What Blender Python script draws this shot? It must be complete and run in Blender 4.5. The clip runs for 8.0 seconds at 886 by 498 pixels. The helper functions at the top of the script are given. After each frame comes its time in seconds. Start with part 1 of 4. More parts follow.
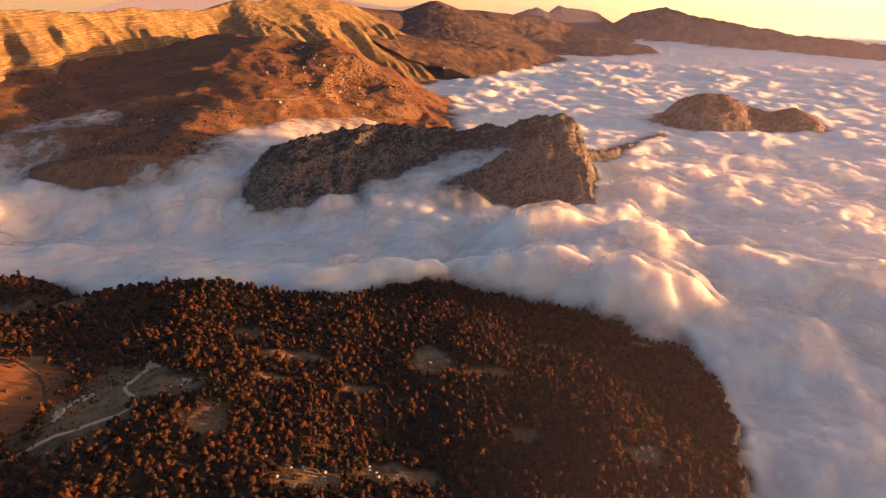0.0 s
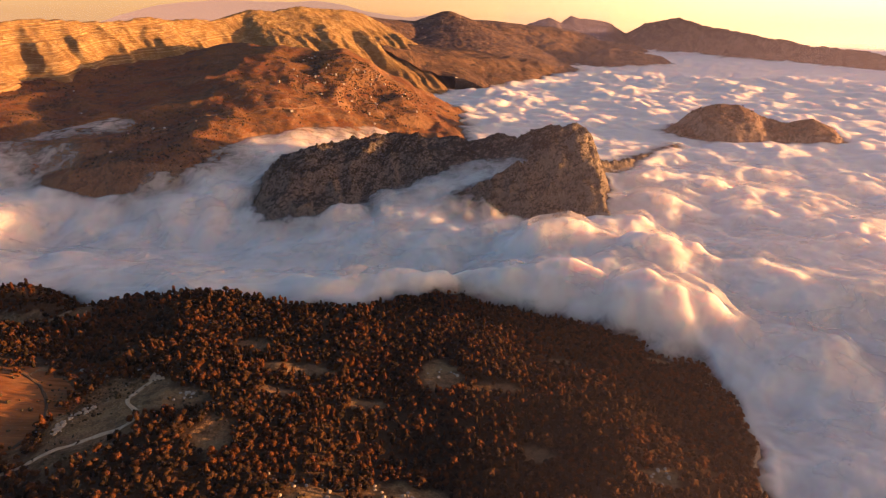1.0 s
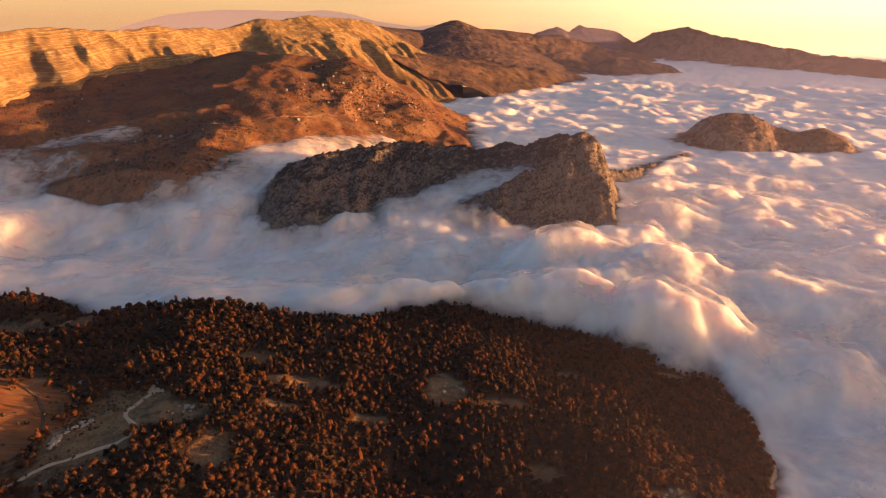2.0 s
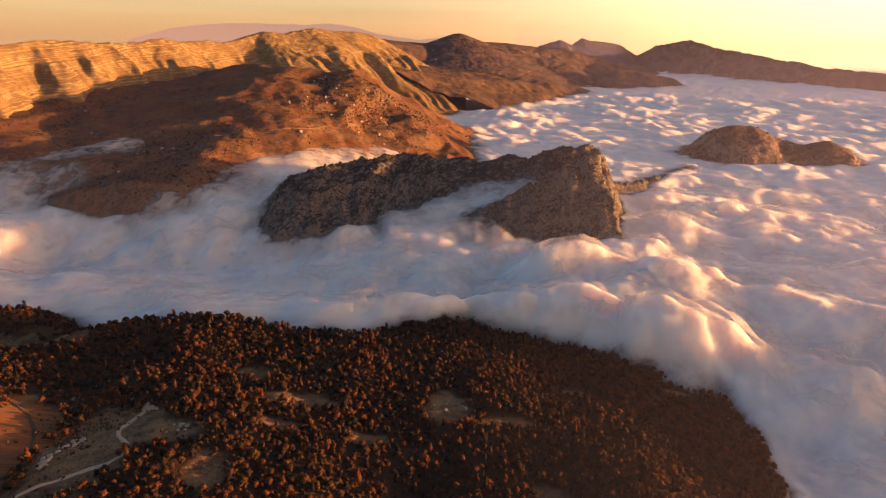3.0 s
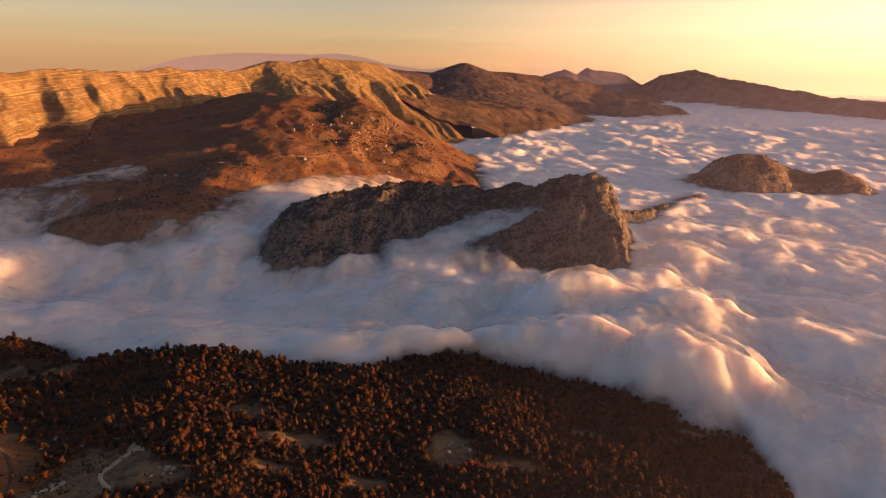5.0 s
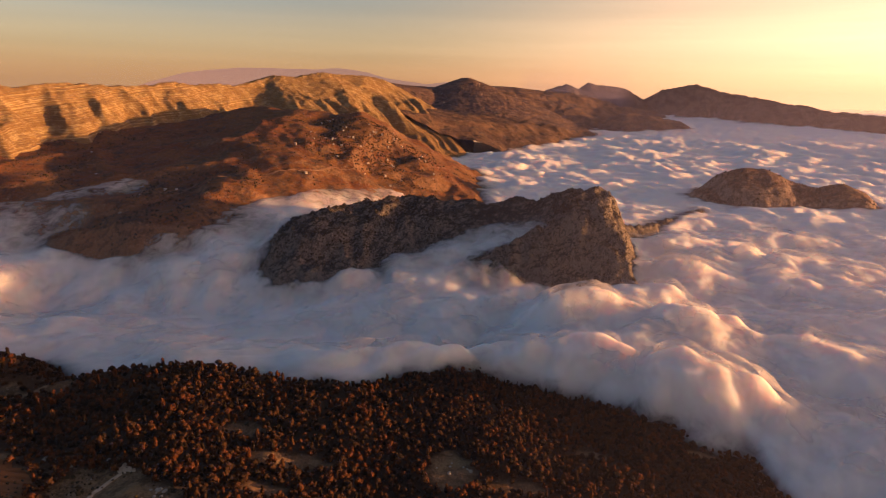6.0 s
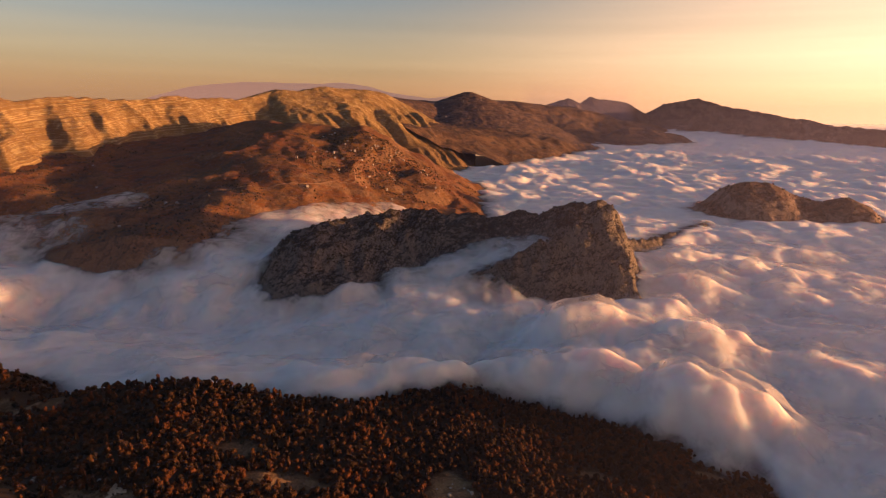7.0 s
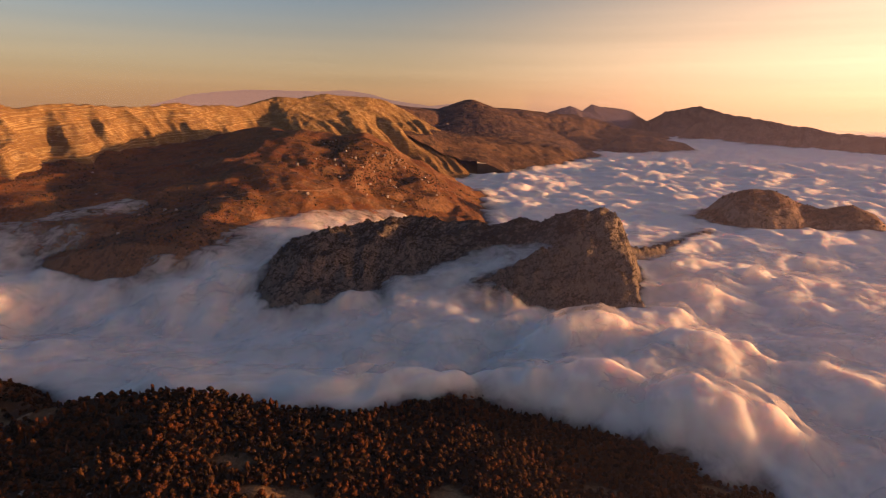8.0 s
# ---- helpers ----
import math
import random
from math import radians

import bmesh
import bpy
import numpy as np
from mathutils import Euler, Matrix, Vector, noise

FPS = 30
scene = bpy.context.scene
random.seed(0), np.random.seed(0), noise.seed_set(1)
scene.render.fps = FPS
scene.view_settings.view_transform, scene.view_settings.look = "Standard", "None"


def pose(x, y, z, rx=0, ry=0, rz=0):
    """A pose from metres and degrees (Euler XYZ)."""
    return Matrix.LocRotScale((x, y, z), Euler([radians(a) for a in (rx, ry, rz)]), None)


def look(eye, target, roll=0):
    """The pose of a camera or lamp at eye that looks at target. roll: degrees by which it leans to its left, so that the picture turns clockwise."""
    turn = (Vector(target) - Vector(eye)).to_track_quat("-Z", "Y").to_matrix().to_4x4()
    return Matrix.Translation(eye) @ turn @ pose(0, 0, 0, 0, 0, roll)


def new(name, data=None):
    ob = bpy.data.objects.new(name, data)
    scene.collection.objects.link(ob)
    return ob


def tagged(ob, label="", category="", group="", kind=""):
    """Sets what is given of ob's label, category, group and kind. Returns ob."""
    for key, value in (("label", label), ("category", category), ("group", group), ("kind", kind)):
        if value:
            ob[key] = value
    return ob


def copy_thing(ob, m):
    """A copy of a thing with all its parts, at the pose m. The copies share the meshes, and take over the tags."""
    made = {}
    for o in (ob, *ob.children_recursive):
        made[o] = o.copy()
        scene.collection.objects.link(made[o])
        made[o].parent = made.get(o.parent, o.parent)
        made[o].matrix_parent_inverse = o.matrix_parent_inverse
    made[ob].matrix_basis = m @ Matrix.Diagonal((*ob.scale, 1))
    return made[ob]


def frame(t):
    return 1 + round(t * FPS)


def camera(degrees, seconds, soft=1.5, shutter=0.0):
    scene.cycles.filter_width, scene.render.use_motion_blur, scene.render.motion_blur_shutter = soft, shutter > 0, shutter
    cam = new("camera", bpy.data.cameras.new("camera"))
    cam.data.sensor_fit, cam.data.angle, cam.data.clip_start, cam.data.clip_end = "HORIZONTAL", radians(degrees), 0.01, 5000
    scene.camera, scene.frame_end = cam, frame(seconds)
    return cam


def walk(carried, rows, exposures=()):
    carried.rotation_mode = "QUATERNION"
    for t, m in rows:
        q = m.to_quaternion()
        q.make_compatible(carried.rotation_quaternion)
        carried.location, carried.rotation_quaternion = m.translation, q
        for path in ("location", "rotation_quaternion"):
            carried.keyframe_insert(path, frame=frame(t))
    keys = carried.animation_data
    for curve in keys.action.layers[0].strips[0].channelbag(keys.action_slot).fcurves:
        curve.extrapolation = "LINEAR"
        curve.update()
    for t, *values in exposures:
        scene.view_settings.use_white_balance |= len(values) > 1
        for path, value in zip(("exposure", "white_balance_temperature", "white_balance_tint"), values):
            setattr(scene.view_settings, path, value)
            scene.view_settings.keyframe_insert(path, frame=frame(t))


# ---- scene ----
cam = camera(72.0, 8.0, 1.1)
# seconds, x, y, z, then the turn in degrees
PATH = [
    (0, 0.00, -0.00, 280.00, 68.519, -0.837, -0.000),
    (0.5, 0.18, 5.42, 279.04, 68.961, -0.891, 0.522),
    (1, 0.39, 10.81, 278.21, 69.363, -0.911, 1.101),
    (2.5, 1.22, 26.36, 275.40, 70.629, -0.909, 1.987),
    (3, 1.42, 31.17, 274.66, 71.251, -0.929, 2.122),
    (3.5, 1.77, 36.17, 274.06, 71.899, -0.941, 2.271),
    (4, 1.97, 41.28, 273.26, 72.523, -0.966, 2.442),
    (4.5, 2.09, 46.26, 272.46, 73.155, -0.956, 2.562),
    (6, 2.95, 60.34, 270.16, 75.089, -0.979, 2.884),
    (6.5, 3.43, 64.89, 269.32, 75.738, -0.977, 2.991),
    (7, 3.69, 69.27, 268.45, 76.362, -0.975, 3.092),
    (7.5, 3.89, 73.78, 267.81, 76.937, -0.982, 3.207),
    (8.0, 4.53, 78.74, 266.63, 77.057, -1.000, 3.268),
]
EXPOSURES = [(0.0, 2.12, 6550, 10), (1.0, 2.08, 6500, 10), (2.5, 1.98, 6500, 10), (4.5, 1.67, 6400, 12), (6.0, 1.44, 6250, 14), (8.0, 1.25, 6150, 16)]
walk(cam, [(t, pose(x, y, z, rx, ry, rz)) for t, x, y, z, rx, ry, rz in PATH], EXPOSURES)

# ---- world and sun ----
SUN_AZ, SUN_EL = 90.0, 3.0          # degrees to the right of the way ahead, and above the horizon
az, el = radians(SUN_AZ), radians(SUN_EL)
SUN_WAY = Vector((math.sin(az) * math.cos(el), math.cos(az) * math.cos(el), math.sin(el)))
world = bpy.data.worlds.new("dusk_sky")
scene.world = world
world.use_nodes = True
wn = world.node_tree
sky = wn.nodes.new("ShaderNodeTexSky")
sky.sky_type = "NISHITA"
sky.sun_disc = False
sky.sun_elevation = radians(SUN_EL)
sky.sun_rotation = radians(SUN_AZ)
sky.altitude = 1200
sky.air_density, sky.dust_density, sky.ozone_density = 1.0, 2.0, 1.5


def wnode(kind, *inputs, **settings):
    n = wn.nodes.new(kind)
    if "operation" in settings:
        n.operation = settings["operation"]
    if "interpolation_type" in settings:
        n.interpolation_type = settings["interpolation_type"]
    for k, value in enumerate(inputs):
        if isinstance(value, bpy.types.NodeSocket):
            wn.links.new(value, n.inputs[k])
        elif value is not None:
            n.inputs[k].default_value = value
    return n.outputs[0]


# the smooth dusk haze along the horizon, warmer and brighter towards the sun
way = wn.nodes.new("ShaderNodeTexCoord").outputs["Generated"]
split = wn.nodes.new("ShaderNodeSeparateXYZ")
wn.links.new(way, split.inputs[0])
up = split.outputs[2]
dot = wn.nodes.new("ShaderNodeVectorMath")
dot.operation = "DOT_PRODUCT"
wn.links.new(way, dot.inputs[0])
dot.inputs[1].default_value = (math.sin(az), math.cos(az), 0.0)
toward = dot.outputs["Value"]
warm = wnode("ShaderNodeMapRange", toward, -0.22, 0.85, 0.0, 1.0, interpolation_type="SMOOTHSTEP")
haze_col = wn.nodes.new("ShaderNodeMix")
haze_col.data_type = "RGBA"
wn.links.new(warm, haze_col.inputs[0])
haze_col.inputs[6].default_value = (3.5, 2.28, 1.15, 1)
haze_col.inputs[7].default_value = (13.0, 7.9, 4.5, 1)
top = wnode("ShaderNodeMath", wnode("ShaderNodeMath", warm, 0.22, operation="MULTIPLY"), 0.19, operation="ADD")
band = wnode("ShaderNodeMapRange", up, top, -0.01, 0.0, 1.0, interpolation_type="SMOOTHSTEP")
band = wnode("ShaderNodeMath", band, 0.85, operation="MULTIPLY")
mixed = wn.nodes.new("ShaderNodeMix")
mixed.data_type = "RGBA"
wn.links.new(band, mixed.inputs[0])
tint = wn.nodes.new("ShaderNodeMix")
tint.data_type, tint.blend_type = "RGBA", "MULTIPLY"
tint.inputs[0].default_value = 1.0
away = wnode("ShaderNodeMapRange", toward, -0.5, 0.6, 0.0, 1.0, interpolation_type="SMOOTHSTEP")
sky_tint = wn.nodes.new("ShaderNodeMix")
sky_tint.data_type = "RGBA"
wn.links.new(away, sky_tint.inputs[0])
sky_tint.inputs[6].default_value, sky_tint.inputs[7].default_value = (1.28, 1.2, 1.3, 1), (1.9, 1.27, 0.98, 1)
wn.links.new(sky_tint.outputs[2], tint.inputs[7])
wn.links.new(sky.outputs[0], tint.inputs[6])
wn.links.new(tint.outputs[2], mixed.inputs[6])
# deeper and redder close to the horizon
low = wnode("ShaderNodeMapRange", up, 0.0, 0.07, 0.0, 1.0, interpolation_type="SMOOTHSTEP")
low_col = wn.nodes.new("ShaderNodeMix")
low_col.data_type = "RGBA"
wn.links.new(low, low_col.inputs[0])
low_col.inputs[6].default_value, low_col.inputs[7].default_value = (0.92, 0.74, 0.64, 1), (1, 1, 1, 1)
deep = wn.nodes.new("ShaderNodeMix")
deep.data_type, deep.blend_type = "RGBA", "MULTIPLY"
deep.inputs[0].default_value = 1.0
wn.links.new(haze_col.outputs[2], deep.inputs[6])
wn.links.new(low_col.outputs[2], deep.inputs[7])
# the glow round the low sun itself
glow = wnode("ShaderNodeMapRange", toward, 0.84, 1.0, 0.0, 1.0, interpolation_type="SMOOTHSTEP")
glowing = wn.nodes.new("ShaderNodeMix")
glowing.data_type = "RGBA"
wn.links.new(glow, glowing.inputs[0])
# faint level streaks of dust
stretch = wn.nodes.new("ShaderNodeVectorMath")
stretch.operation = "MULTIPLY"
wn.links.new(way, stretch.inputs[0])
stretch.inputs[1].default_value = (1.5, 1.5, 55.0)
dust = wn.nodes.new("ShaderNodeTexNoise")
dust.inputs["Scale"].default_value, dust.inputs["Detail"].default_value = 1.0, 3.0
wn.links.new(stretch.outputs[0], dust.inputs["Vector"])
dust_share = wnode("ShaderNodeMapRange", dust.outputs[0], 0.3, 0.7, 0.9, 1.06)
streaks = wn.nodes.new("ShaderNodeVectorMath")
streaks.operation = "SCALE"
wn.links.new(deep.outputs[2], streaks.inputs[0])
wn.links.new(dust_share, streaks.inputs["Scale"])
wn.links.new(streaks.outputs[0], glowing.inputs[6])
glowing.inputs[7].default_value = (75.0, 31.0, 11.0, 1)
wn.links.new(glowing.outputs[2], mixed.inputs[7])
wn.links.new(mixed.outputs[2], wn.nodes["Background"].inputs[0])
wn.nodes["Background"].inputs[1].default_value = 0.075

sun = new("sun", bpy.data.lights.new("sun", "SUN"))
sun.data.energy, sun.data.angle, sun.data.color = 4.8, radians(0.6), (1.0, 0.46, 0.165)
sun.matrix_world = look((0, 0, 900), Vector((0, 0, 900)) - SUN_WAY)


# ---- noise and landforms ----
def lattice(ix, iy, seed):
    h = (ix * 374761393 + iy * 668265263 + seed * 1274126177) & 0xFFFFFFFF
    h = ((h ^ (h >> 13)) * 1274126177) & 0xFFFFFFFF
    return ((h ^ (h >> 16)) & 0xFFFF) * (2 * math.pi / 65536)


def grain(x, y, seed=0):
    """Gradient noise, about -1 to 1."""
    ix, iy = np.floor(x).astype(np.int64), np.floor(y).astype(np.int64)
    fx, fy = x - ix, y - iy
    u, v = fx * fx * fx * (fx * (fx * 6 - 15) + 10), fy * fy * fy * (fy * (fy * 6 - 15) + 10)

    def corner(i, j):
        a = lattice(ix + i, iy + j, seed)
        return np.cos(a) * (fx - i) + np.sin(a) * (fy - j)
    low = corner(0, 0) * (1 - u) + corner(1, 0) * u
    high = corner(0, 1) * (1 - u) + corner(1, 1) * u
    return 1.5 * (low * (1 - v) + high * v)


def fbm(x, y, size, octaves=4, seed=0, gain=0.5):
    total, amp, s = np.zeros_like(x), 1.0, 1.0 / size
    for k in range(octaves):
        total = total + amp * grain(x * s + 13.7 * k, y * s - 7.1 * k, seed + k)
        amp, s = amp * gain, s * 2.03
    return total


def ridged(x, y, size, octaves=4, seed=0):
    total, amp, s = np.zeros_like(x), 1.0, 1.0 / size
    for k in range(octaves):
        total = total + amp * (1 - 2 * np.abs(grain(x * s + 5.3 * k, y * s + 9.9 * k, seed + k)))
        amp, s = amp * 0.5, s * 2.1
    return total


def smoothstep(a, b, x):
    t = np.clip((x - a) / (b - a), 0, 1)
    return t * t * (3 - 2 * t)


def ridge(x, y, line, left, right, soft=10.0):
    """Height of a ridge along a line of (x, y, z). left, right: (steep slope, its breadth, slope beyond) of the flanks."""
    best = np.full_like(x, -1e4)
    for (ax, ay, az_), (bx, by, bz) in zip(line, line[1:]):
        dx, dy = bx - ax, by - ay
        n = dx * dx + dy * dy
        along = ((x - ax) * dx + (y - ay) * dy) / n
        t = np.clip(along, 0, 1)
        past = np.maximum(np.abs(along - t) * math.sqrt(n) - 50, 0)
        px, py = x - ax - t * dx, y - ay - t * dy
        d = np.sqrt(px * px + py * py + soft * soft) - soft
        side = smoothstep(-1, 1, (dx * (y - ay) - dy * (x - ax)) / math.sqrt(n) / 20)
        fall = 0.5 * past
        for (s1, w, s2), part_ in ((left, side), (right, 1 - side)):
            fall = fall + part_ * (s1 * np.minimum(d, w) + s2 * np.maximum(d - w, 0))
        best = np.maximum(best, az_ + t * (bz - az_) - fall)
    return best


EYE_Z = 280.0
CLOUD = 255.0     # depth of the cloud top under the first eye


def cloud_level(r):
    """The sheet of cloud, which curves up to the horizon far out."""
    far = 2000 - 2800 * np.log(np.maximum(1 - (r - 2000) / 2800, 1e-4))
    return EYE_Z - CLOUD * np.where(r < 2000, 1.0, r / np.maximum(far, 1))


def hill_top(x, y):
    z = 27.6 - 0.0722 * x - 0.0191 * y - 0.000143 * x * x
    z = z - 9 * np.exp(-(((x - 70) / 60) ** 2 + ((y - 590) / 50) ** 2)) + 2 * np.exp(-(((x - 15) / 40) ** 2 + ((y - 570) / 40) ** 2))
    z = z - 14 * np.exp(-(((x + 20) / 90) ** 2 + ((y - 320) / 60) ** 2))
    z = z + 8 * np.exp(-(((x + 150) / 70) ** 2 + ((y - 350) / 60) ** 2))
    z = z + 30 * np.exp(-(((x + 395) / 66) ** 2 + ((y - 350) / 75) ** 2))
    return z - 4 + fbm(x, y, 90, 4, 3) * 5


def hill_edges(x, y):
    """The back rim's y and the cliff's x."""
    back = 548 + 45 * np.exp(-((x - 25) / 65) ** 2) - 14 * np.exp(-((x + 110) / 50) ** 2) - 75 * smoothstep(-290, -400, x) - 40 * smoothstep(120, 235, x)
    back = back + fbm(x, y, 60, 3, 5) * 9
    edge = np.interp(y, [-150, 100, 290, 370, 425, 470, 510, 560], [60, 120, 191, 218, 236, 238, 231, 190]) + fbm(x, y, 40, 4, 8) * 7
    return back, edge


def hill(x, y):
    back, edge = hill_edges(x, y)
    over = np.maximum(y - back, 0)
    side = np.maximum(x - edge, 0)
    z = hill_top(x, y) - 0.75 * over - 0.004 * over * over
    z = z - np.minimum(side * 2.6, 60 + side * 0.7)
    # the next rise beyond the dip
    rise = ridge(x, y, [(-640, 560, 24), (-430, 560, 16), (-385, 545, 6)], (0.8, 60, 0.6), (0.35, 40, 0.3)) + fbm(x, y, 50, 4, 12) * 5
    return np.maximum(z, rise)


def rocky(x, y):
    wx, wy = x + 7 * fbm(x, y, 60, 3, 21), y + 9 * fbm(x, y, 60, 3, 22)
    z = ridge(wx, wy, [(-285, 930, 34), (-276, 945, 50), (-256, 958, 66), (-228, 970, 80), (-195, 985, 78), (-162, 1010, 85), (-110, 1035, 86), (-45, 1050, 86), (32, 1055, 85),
                       (84, 1055, 93), (117, 1055, 90), (149, 1050, 103), (170, 1045, 112), (198, 1045, 113), (215, 1045, 101), (232, 1050, 84)],
              (0.6, 60, 0.5), (0.46, 60, 0.72), soft=7) - 0.6 * np.maximum(845 - y, 0)
    z = z - 1.6 * np.maximum(x - 226 - 6 * fbm(x, y, 30, 3, 28), 0) - 1.0 * np.maximum(-278 - x, 0)
    # the low spur that runs on behind
    z = np.maximum(z, ridge(wx, wy, [(222, 1050, 70), (250, 1095, 36), (325, 1180, 24), (428, 1300, 16), (518, 1420, 12)], (0.8, 60, 0.8), (1.3, 60, 1.3), soft=5))
    z = z + 4.5 * ridged(x, y, 70, 5, 23) - 2 + 2.0 * fbm(x, y, 10, 3, 19) + 6.0 * ridged(x, y * 0.6, 30, 4, 18) * smoothstep(60, -120, x) + 3.0 * ridged(x, y, 22, 3, 17) * smoothstep(120, 180, x)
    # the tilted slab: a front face, a back that drops behind its crest, and a sheer end
    px, py = x + 5 * fbm(x, y, 40, 3, 24), y + 5 * fbm(x, y, 40, 3, 25)
    along = np.clip(((px - 13) * 0.94 + (py - 870) * 0.34) / 200, -0.3, 1.0)
    behind = -0.34 * (px - 13) + 0.94 * (py - 870)
    beyond = np.maximum(0.94 * (px - 201) + 0.34 * (py - 938), 0)
    crest = 40 + 85 * along + 2 * np.exp(-((along - 0.97) / 0.12) ** 2)
    off = 0.963 * (px - 200) + 0.271 * (py - 938) + 5 * ridged(x, y, 34, 3, 27)
    slab = crest - np.where(behind > 0, 1.15, -0.92) * behind - 1.1 * beyond
    slab = slab - 0.9 * np.maximum(-8 - (px - 13) * 0.94 - (py - 870) * 0.34, 0)
    slab = slab - 5.5 * np.maximum(off, 0)
    crags = 4.5 * ridged(x + 0.5 * y, y - 0.5 * x, 38, 5, 26) + 2.6 * ridged(x * 1.3 + 0.4 * y, y * 0.45, 13, 3, 29) - 3
    return np.maximum(z, slab + crags)


def island(x, y):
    z = ridge(x + 6 * fbm(x, y, 60, 3, 31), y + 6 * fbm(x, y, 60, 3, 32),
              [(540, 1540, 8), (569, 1560, 16), (609, 1560, 52), (660, 1570, 91), (701, 1570, 90), (781, 1560, 58), (835, 1550, 48), (876, 1540, 64), (922, 1530, 14), (960, 1525, 0)],
              (0.5, 60, 0.6), (0.55, 60, 0.9), soft=14)
    return z + 3 * ridged(x, y, 60, 4, 33) - 2


def village_mountain(x, y):
    wx, wy = x + 20 * fbm(x, y, 150, 3, 41), y + 20 * fbm(x, y, 150, 3, 42)
    z = ridge(wx, wy, [(-760, 2020, 186), (-622, 1900, 200), (-557, 1850, 199), (-478, 1800, 198), (-396, 1790, 190), (-317, 1790, 198), (-282, 1770, 186), (-232, 1740, 168), (-181, 1700, 143), (-118, 1660, 118),
                       (-57, 1620, 94), (2, 1580, 64), (45, 1560, 38), (90, 1540, 0)], (0.5, 150, 0.4), (0.2, 160, 0.26), soft=16)
    z = np.maximum(z, ridge(wx, wy, [(-473, 1780, 198), (-480, 1630, 184), (-470, 1480, 163), (-436, 1330, 131), (-412, 1180, 102), (-440, 1090, 82), (-511, 1010, 62), (-576, 950, 38), (-610, 905, 10)],
                            (0.2, 120, 0.34), (0.2, 130, 0.1), soft=22))
    z = np.maximum(z, ridge(wx, wy, [(-470, 1480, 150), (-340, 1460, 104), (-200, 1430, 66), (-90, 1420, 38), (20, 1430, 0)], (0.14, 100, 0.3), (0.2, 100, 0.35), soft=40))
    z = z - 0.9 * np.maximum(965 - y, 0) - 0.4 * np.maximum(x + 440, 0) * smoothstep(1260, 1040, y)
    # it falls away to the cloud beyond its last shoulder
    z = np.minimum(z, np.interp(x, [-340, -290, -232, -181, -118, -57, 2, 45, 100], [215, 184, 156, 121, 90, 60, 28, 4, -20]))
    return z + 5.5 * ridged(x + 0.6 * y, y * 0.5 - 0.3 * x, 130, 5, 43) - 3 + 1.2 * fbm(x, y, 22, 3, 47)


def bedding(x, y, z):
    """Height across the tilted beds of the limestone range."""
    u = 0.38 * x + 0.92 * y
    return z + np.maximum(-0.1 * u, 0.34 * u - 770)


def cliff_range(x, y):
    wx, wy = x + 14 * fbm(x, y, 200, 3, 51), y + 14 * fbm(x, y, 200, 3, 52)
    u, v = 0.38 * x + 0.92 * y, 0.92 * x - 0.38 * y
    z = ridge(wx, wy, [(-1330, 1000, 240), (-1200, 1250, 244), (-1141, 1480, 245), (-1093, 1630, 258), (-1074, 1690, 259), (-1013, 1850, 251), (-967, 1960, 264), (-946, 2010, 267), (-916, 2080, 259), (-863, 2180, 266),
                       (-832, 2250, 261), (-781, 2340, 281), (-748, 2400, 298)], (0.3, 300, 0.3), (0.7, 500, 0.5), soft=9)
    east = ridge(wx, wy, [(-748, 2400, 298), (-689, 2450, 293), (-627, 2550, 310), (-571, 2650, 308), (-499, 2700, 304), (-421, 2800, 309), (-350, 2920, 284), (-290, 3050, 240), (-250, 3160, 180)],
                 (0.3, 300, 0.3), (0.42, 220, 0.42), soft=9) - 0.2 * np.maximum(x + 460, 0)
    z = np.maximum(z, east)
    d = 262 - z
    # ribs that run down the face, with hollows between them
    ribs = ridged(u + 0.42 * v + 26 * fbm(x, y, 140, 3, 56), v * 0.16, 210, 4, 53)
    z = z + np.clip(d / 75, 0.15, 1) * (30 * ribs - 22) + 2.6 * ridged(x, y, 48, 4, 57)
    s = (bedding(x, y, z) + 7 * fbm(x, y, 260, 3, 55)) / 7.5
    k = s - np.floor(s)
    broken = smoothstep(-0.5, 0.2, fbm(x, y, 90, 3, 58))
    z = z + 7.5 * 0.72 * broken * smoothstep(105, 150, z) * (smoothstep(0.3, 0.7, k) - k)
    return z - 0.8 * np.maximum(1060 - y, 0)


def valley_side(x, y):
    """The terraced slopes between the foot of the cliffs and the mist in the valley."""
    wx, wy = x + 14 * fbm(x, y, 200, 3, 51), y + 14 * fbm(x, y, 200, 3, 52)
    z = ridge(wx, wy, [(-1010, 1240, 112), (-993, 1330, 117), (-964, 1480, 130), (-935, 1600, 145), (-869, 1700, 150), (-828, 1780, 156), (-765, 1950, 169), (-706, 2150, 186), (-542, 2350, 176), (-400, 2600, 150)],
              (0.02, 100, 0.2), (0.17, 330, 0.3), soft=60)
    z = z + 5 * ridged(x - 0.4 * y, y * 0.6 + 0.3 * x, 140, 5, 59) - 3 - 0.6 * np.maximum(1080 - y, 0) - 0.45 * np.maximum(x + 480, 0)
    k = z / 5.0 - np.floor(z / 5.0)
    return z + 5.0 * 0.5 * smoothstep(-0.1, 0.4, fbm(x, y, 120, 3, 64)) * (smoothstep(0.3, 0.7, k) - k)


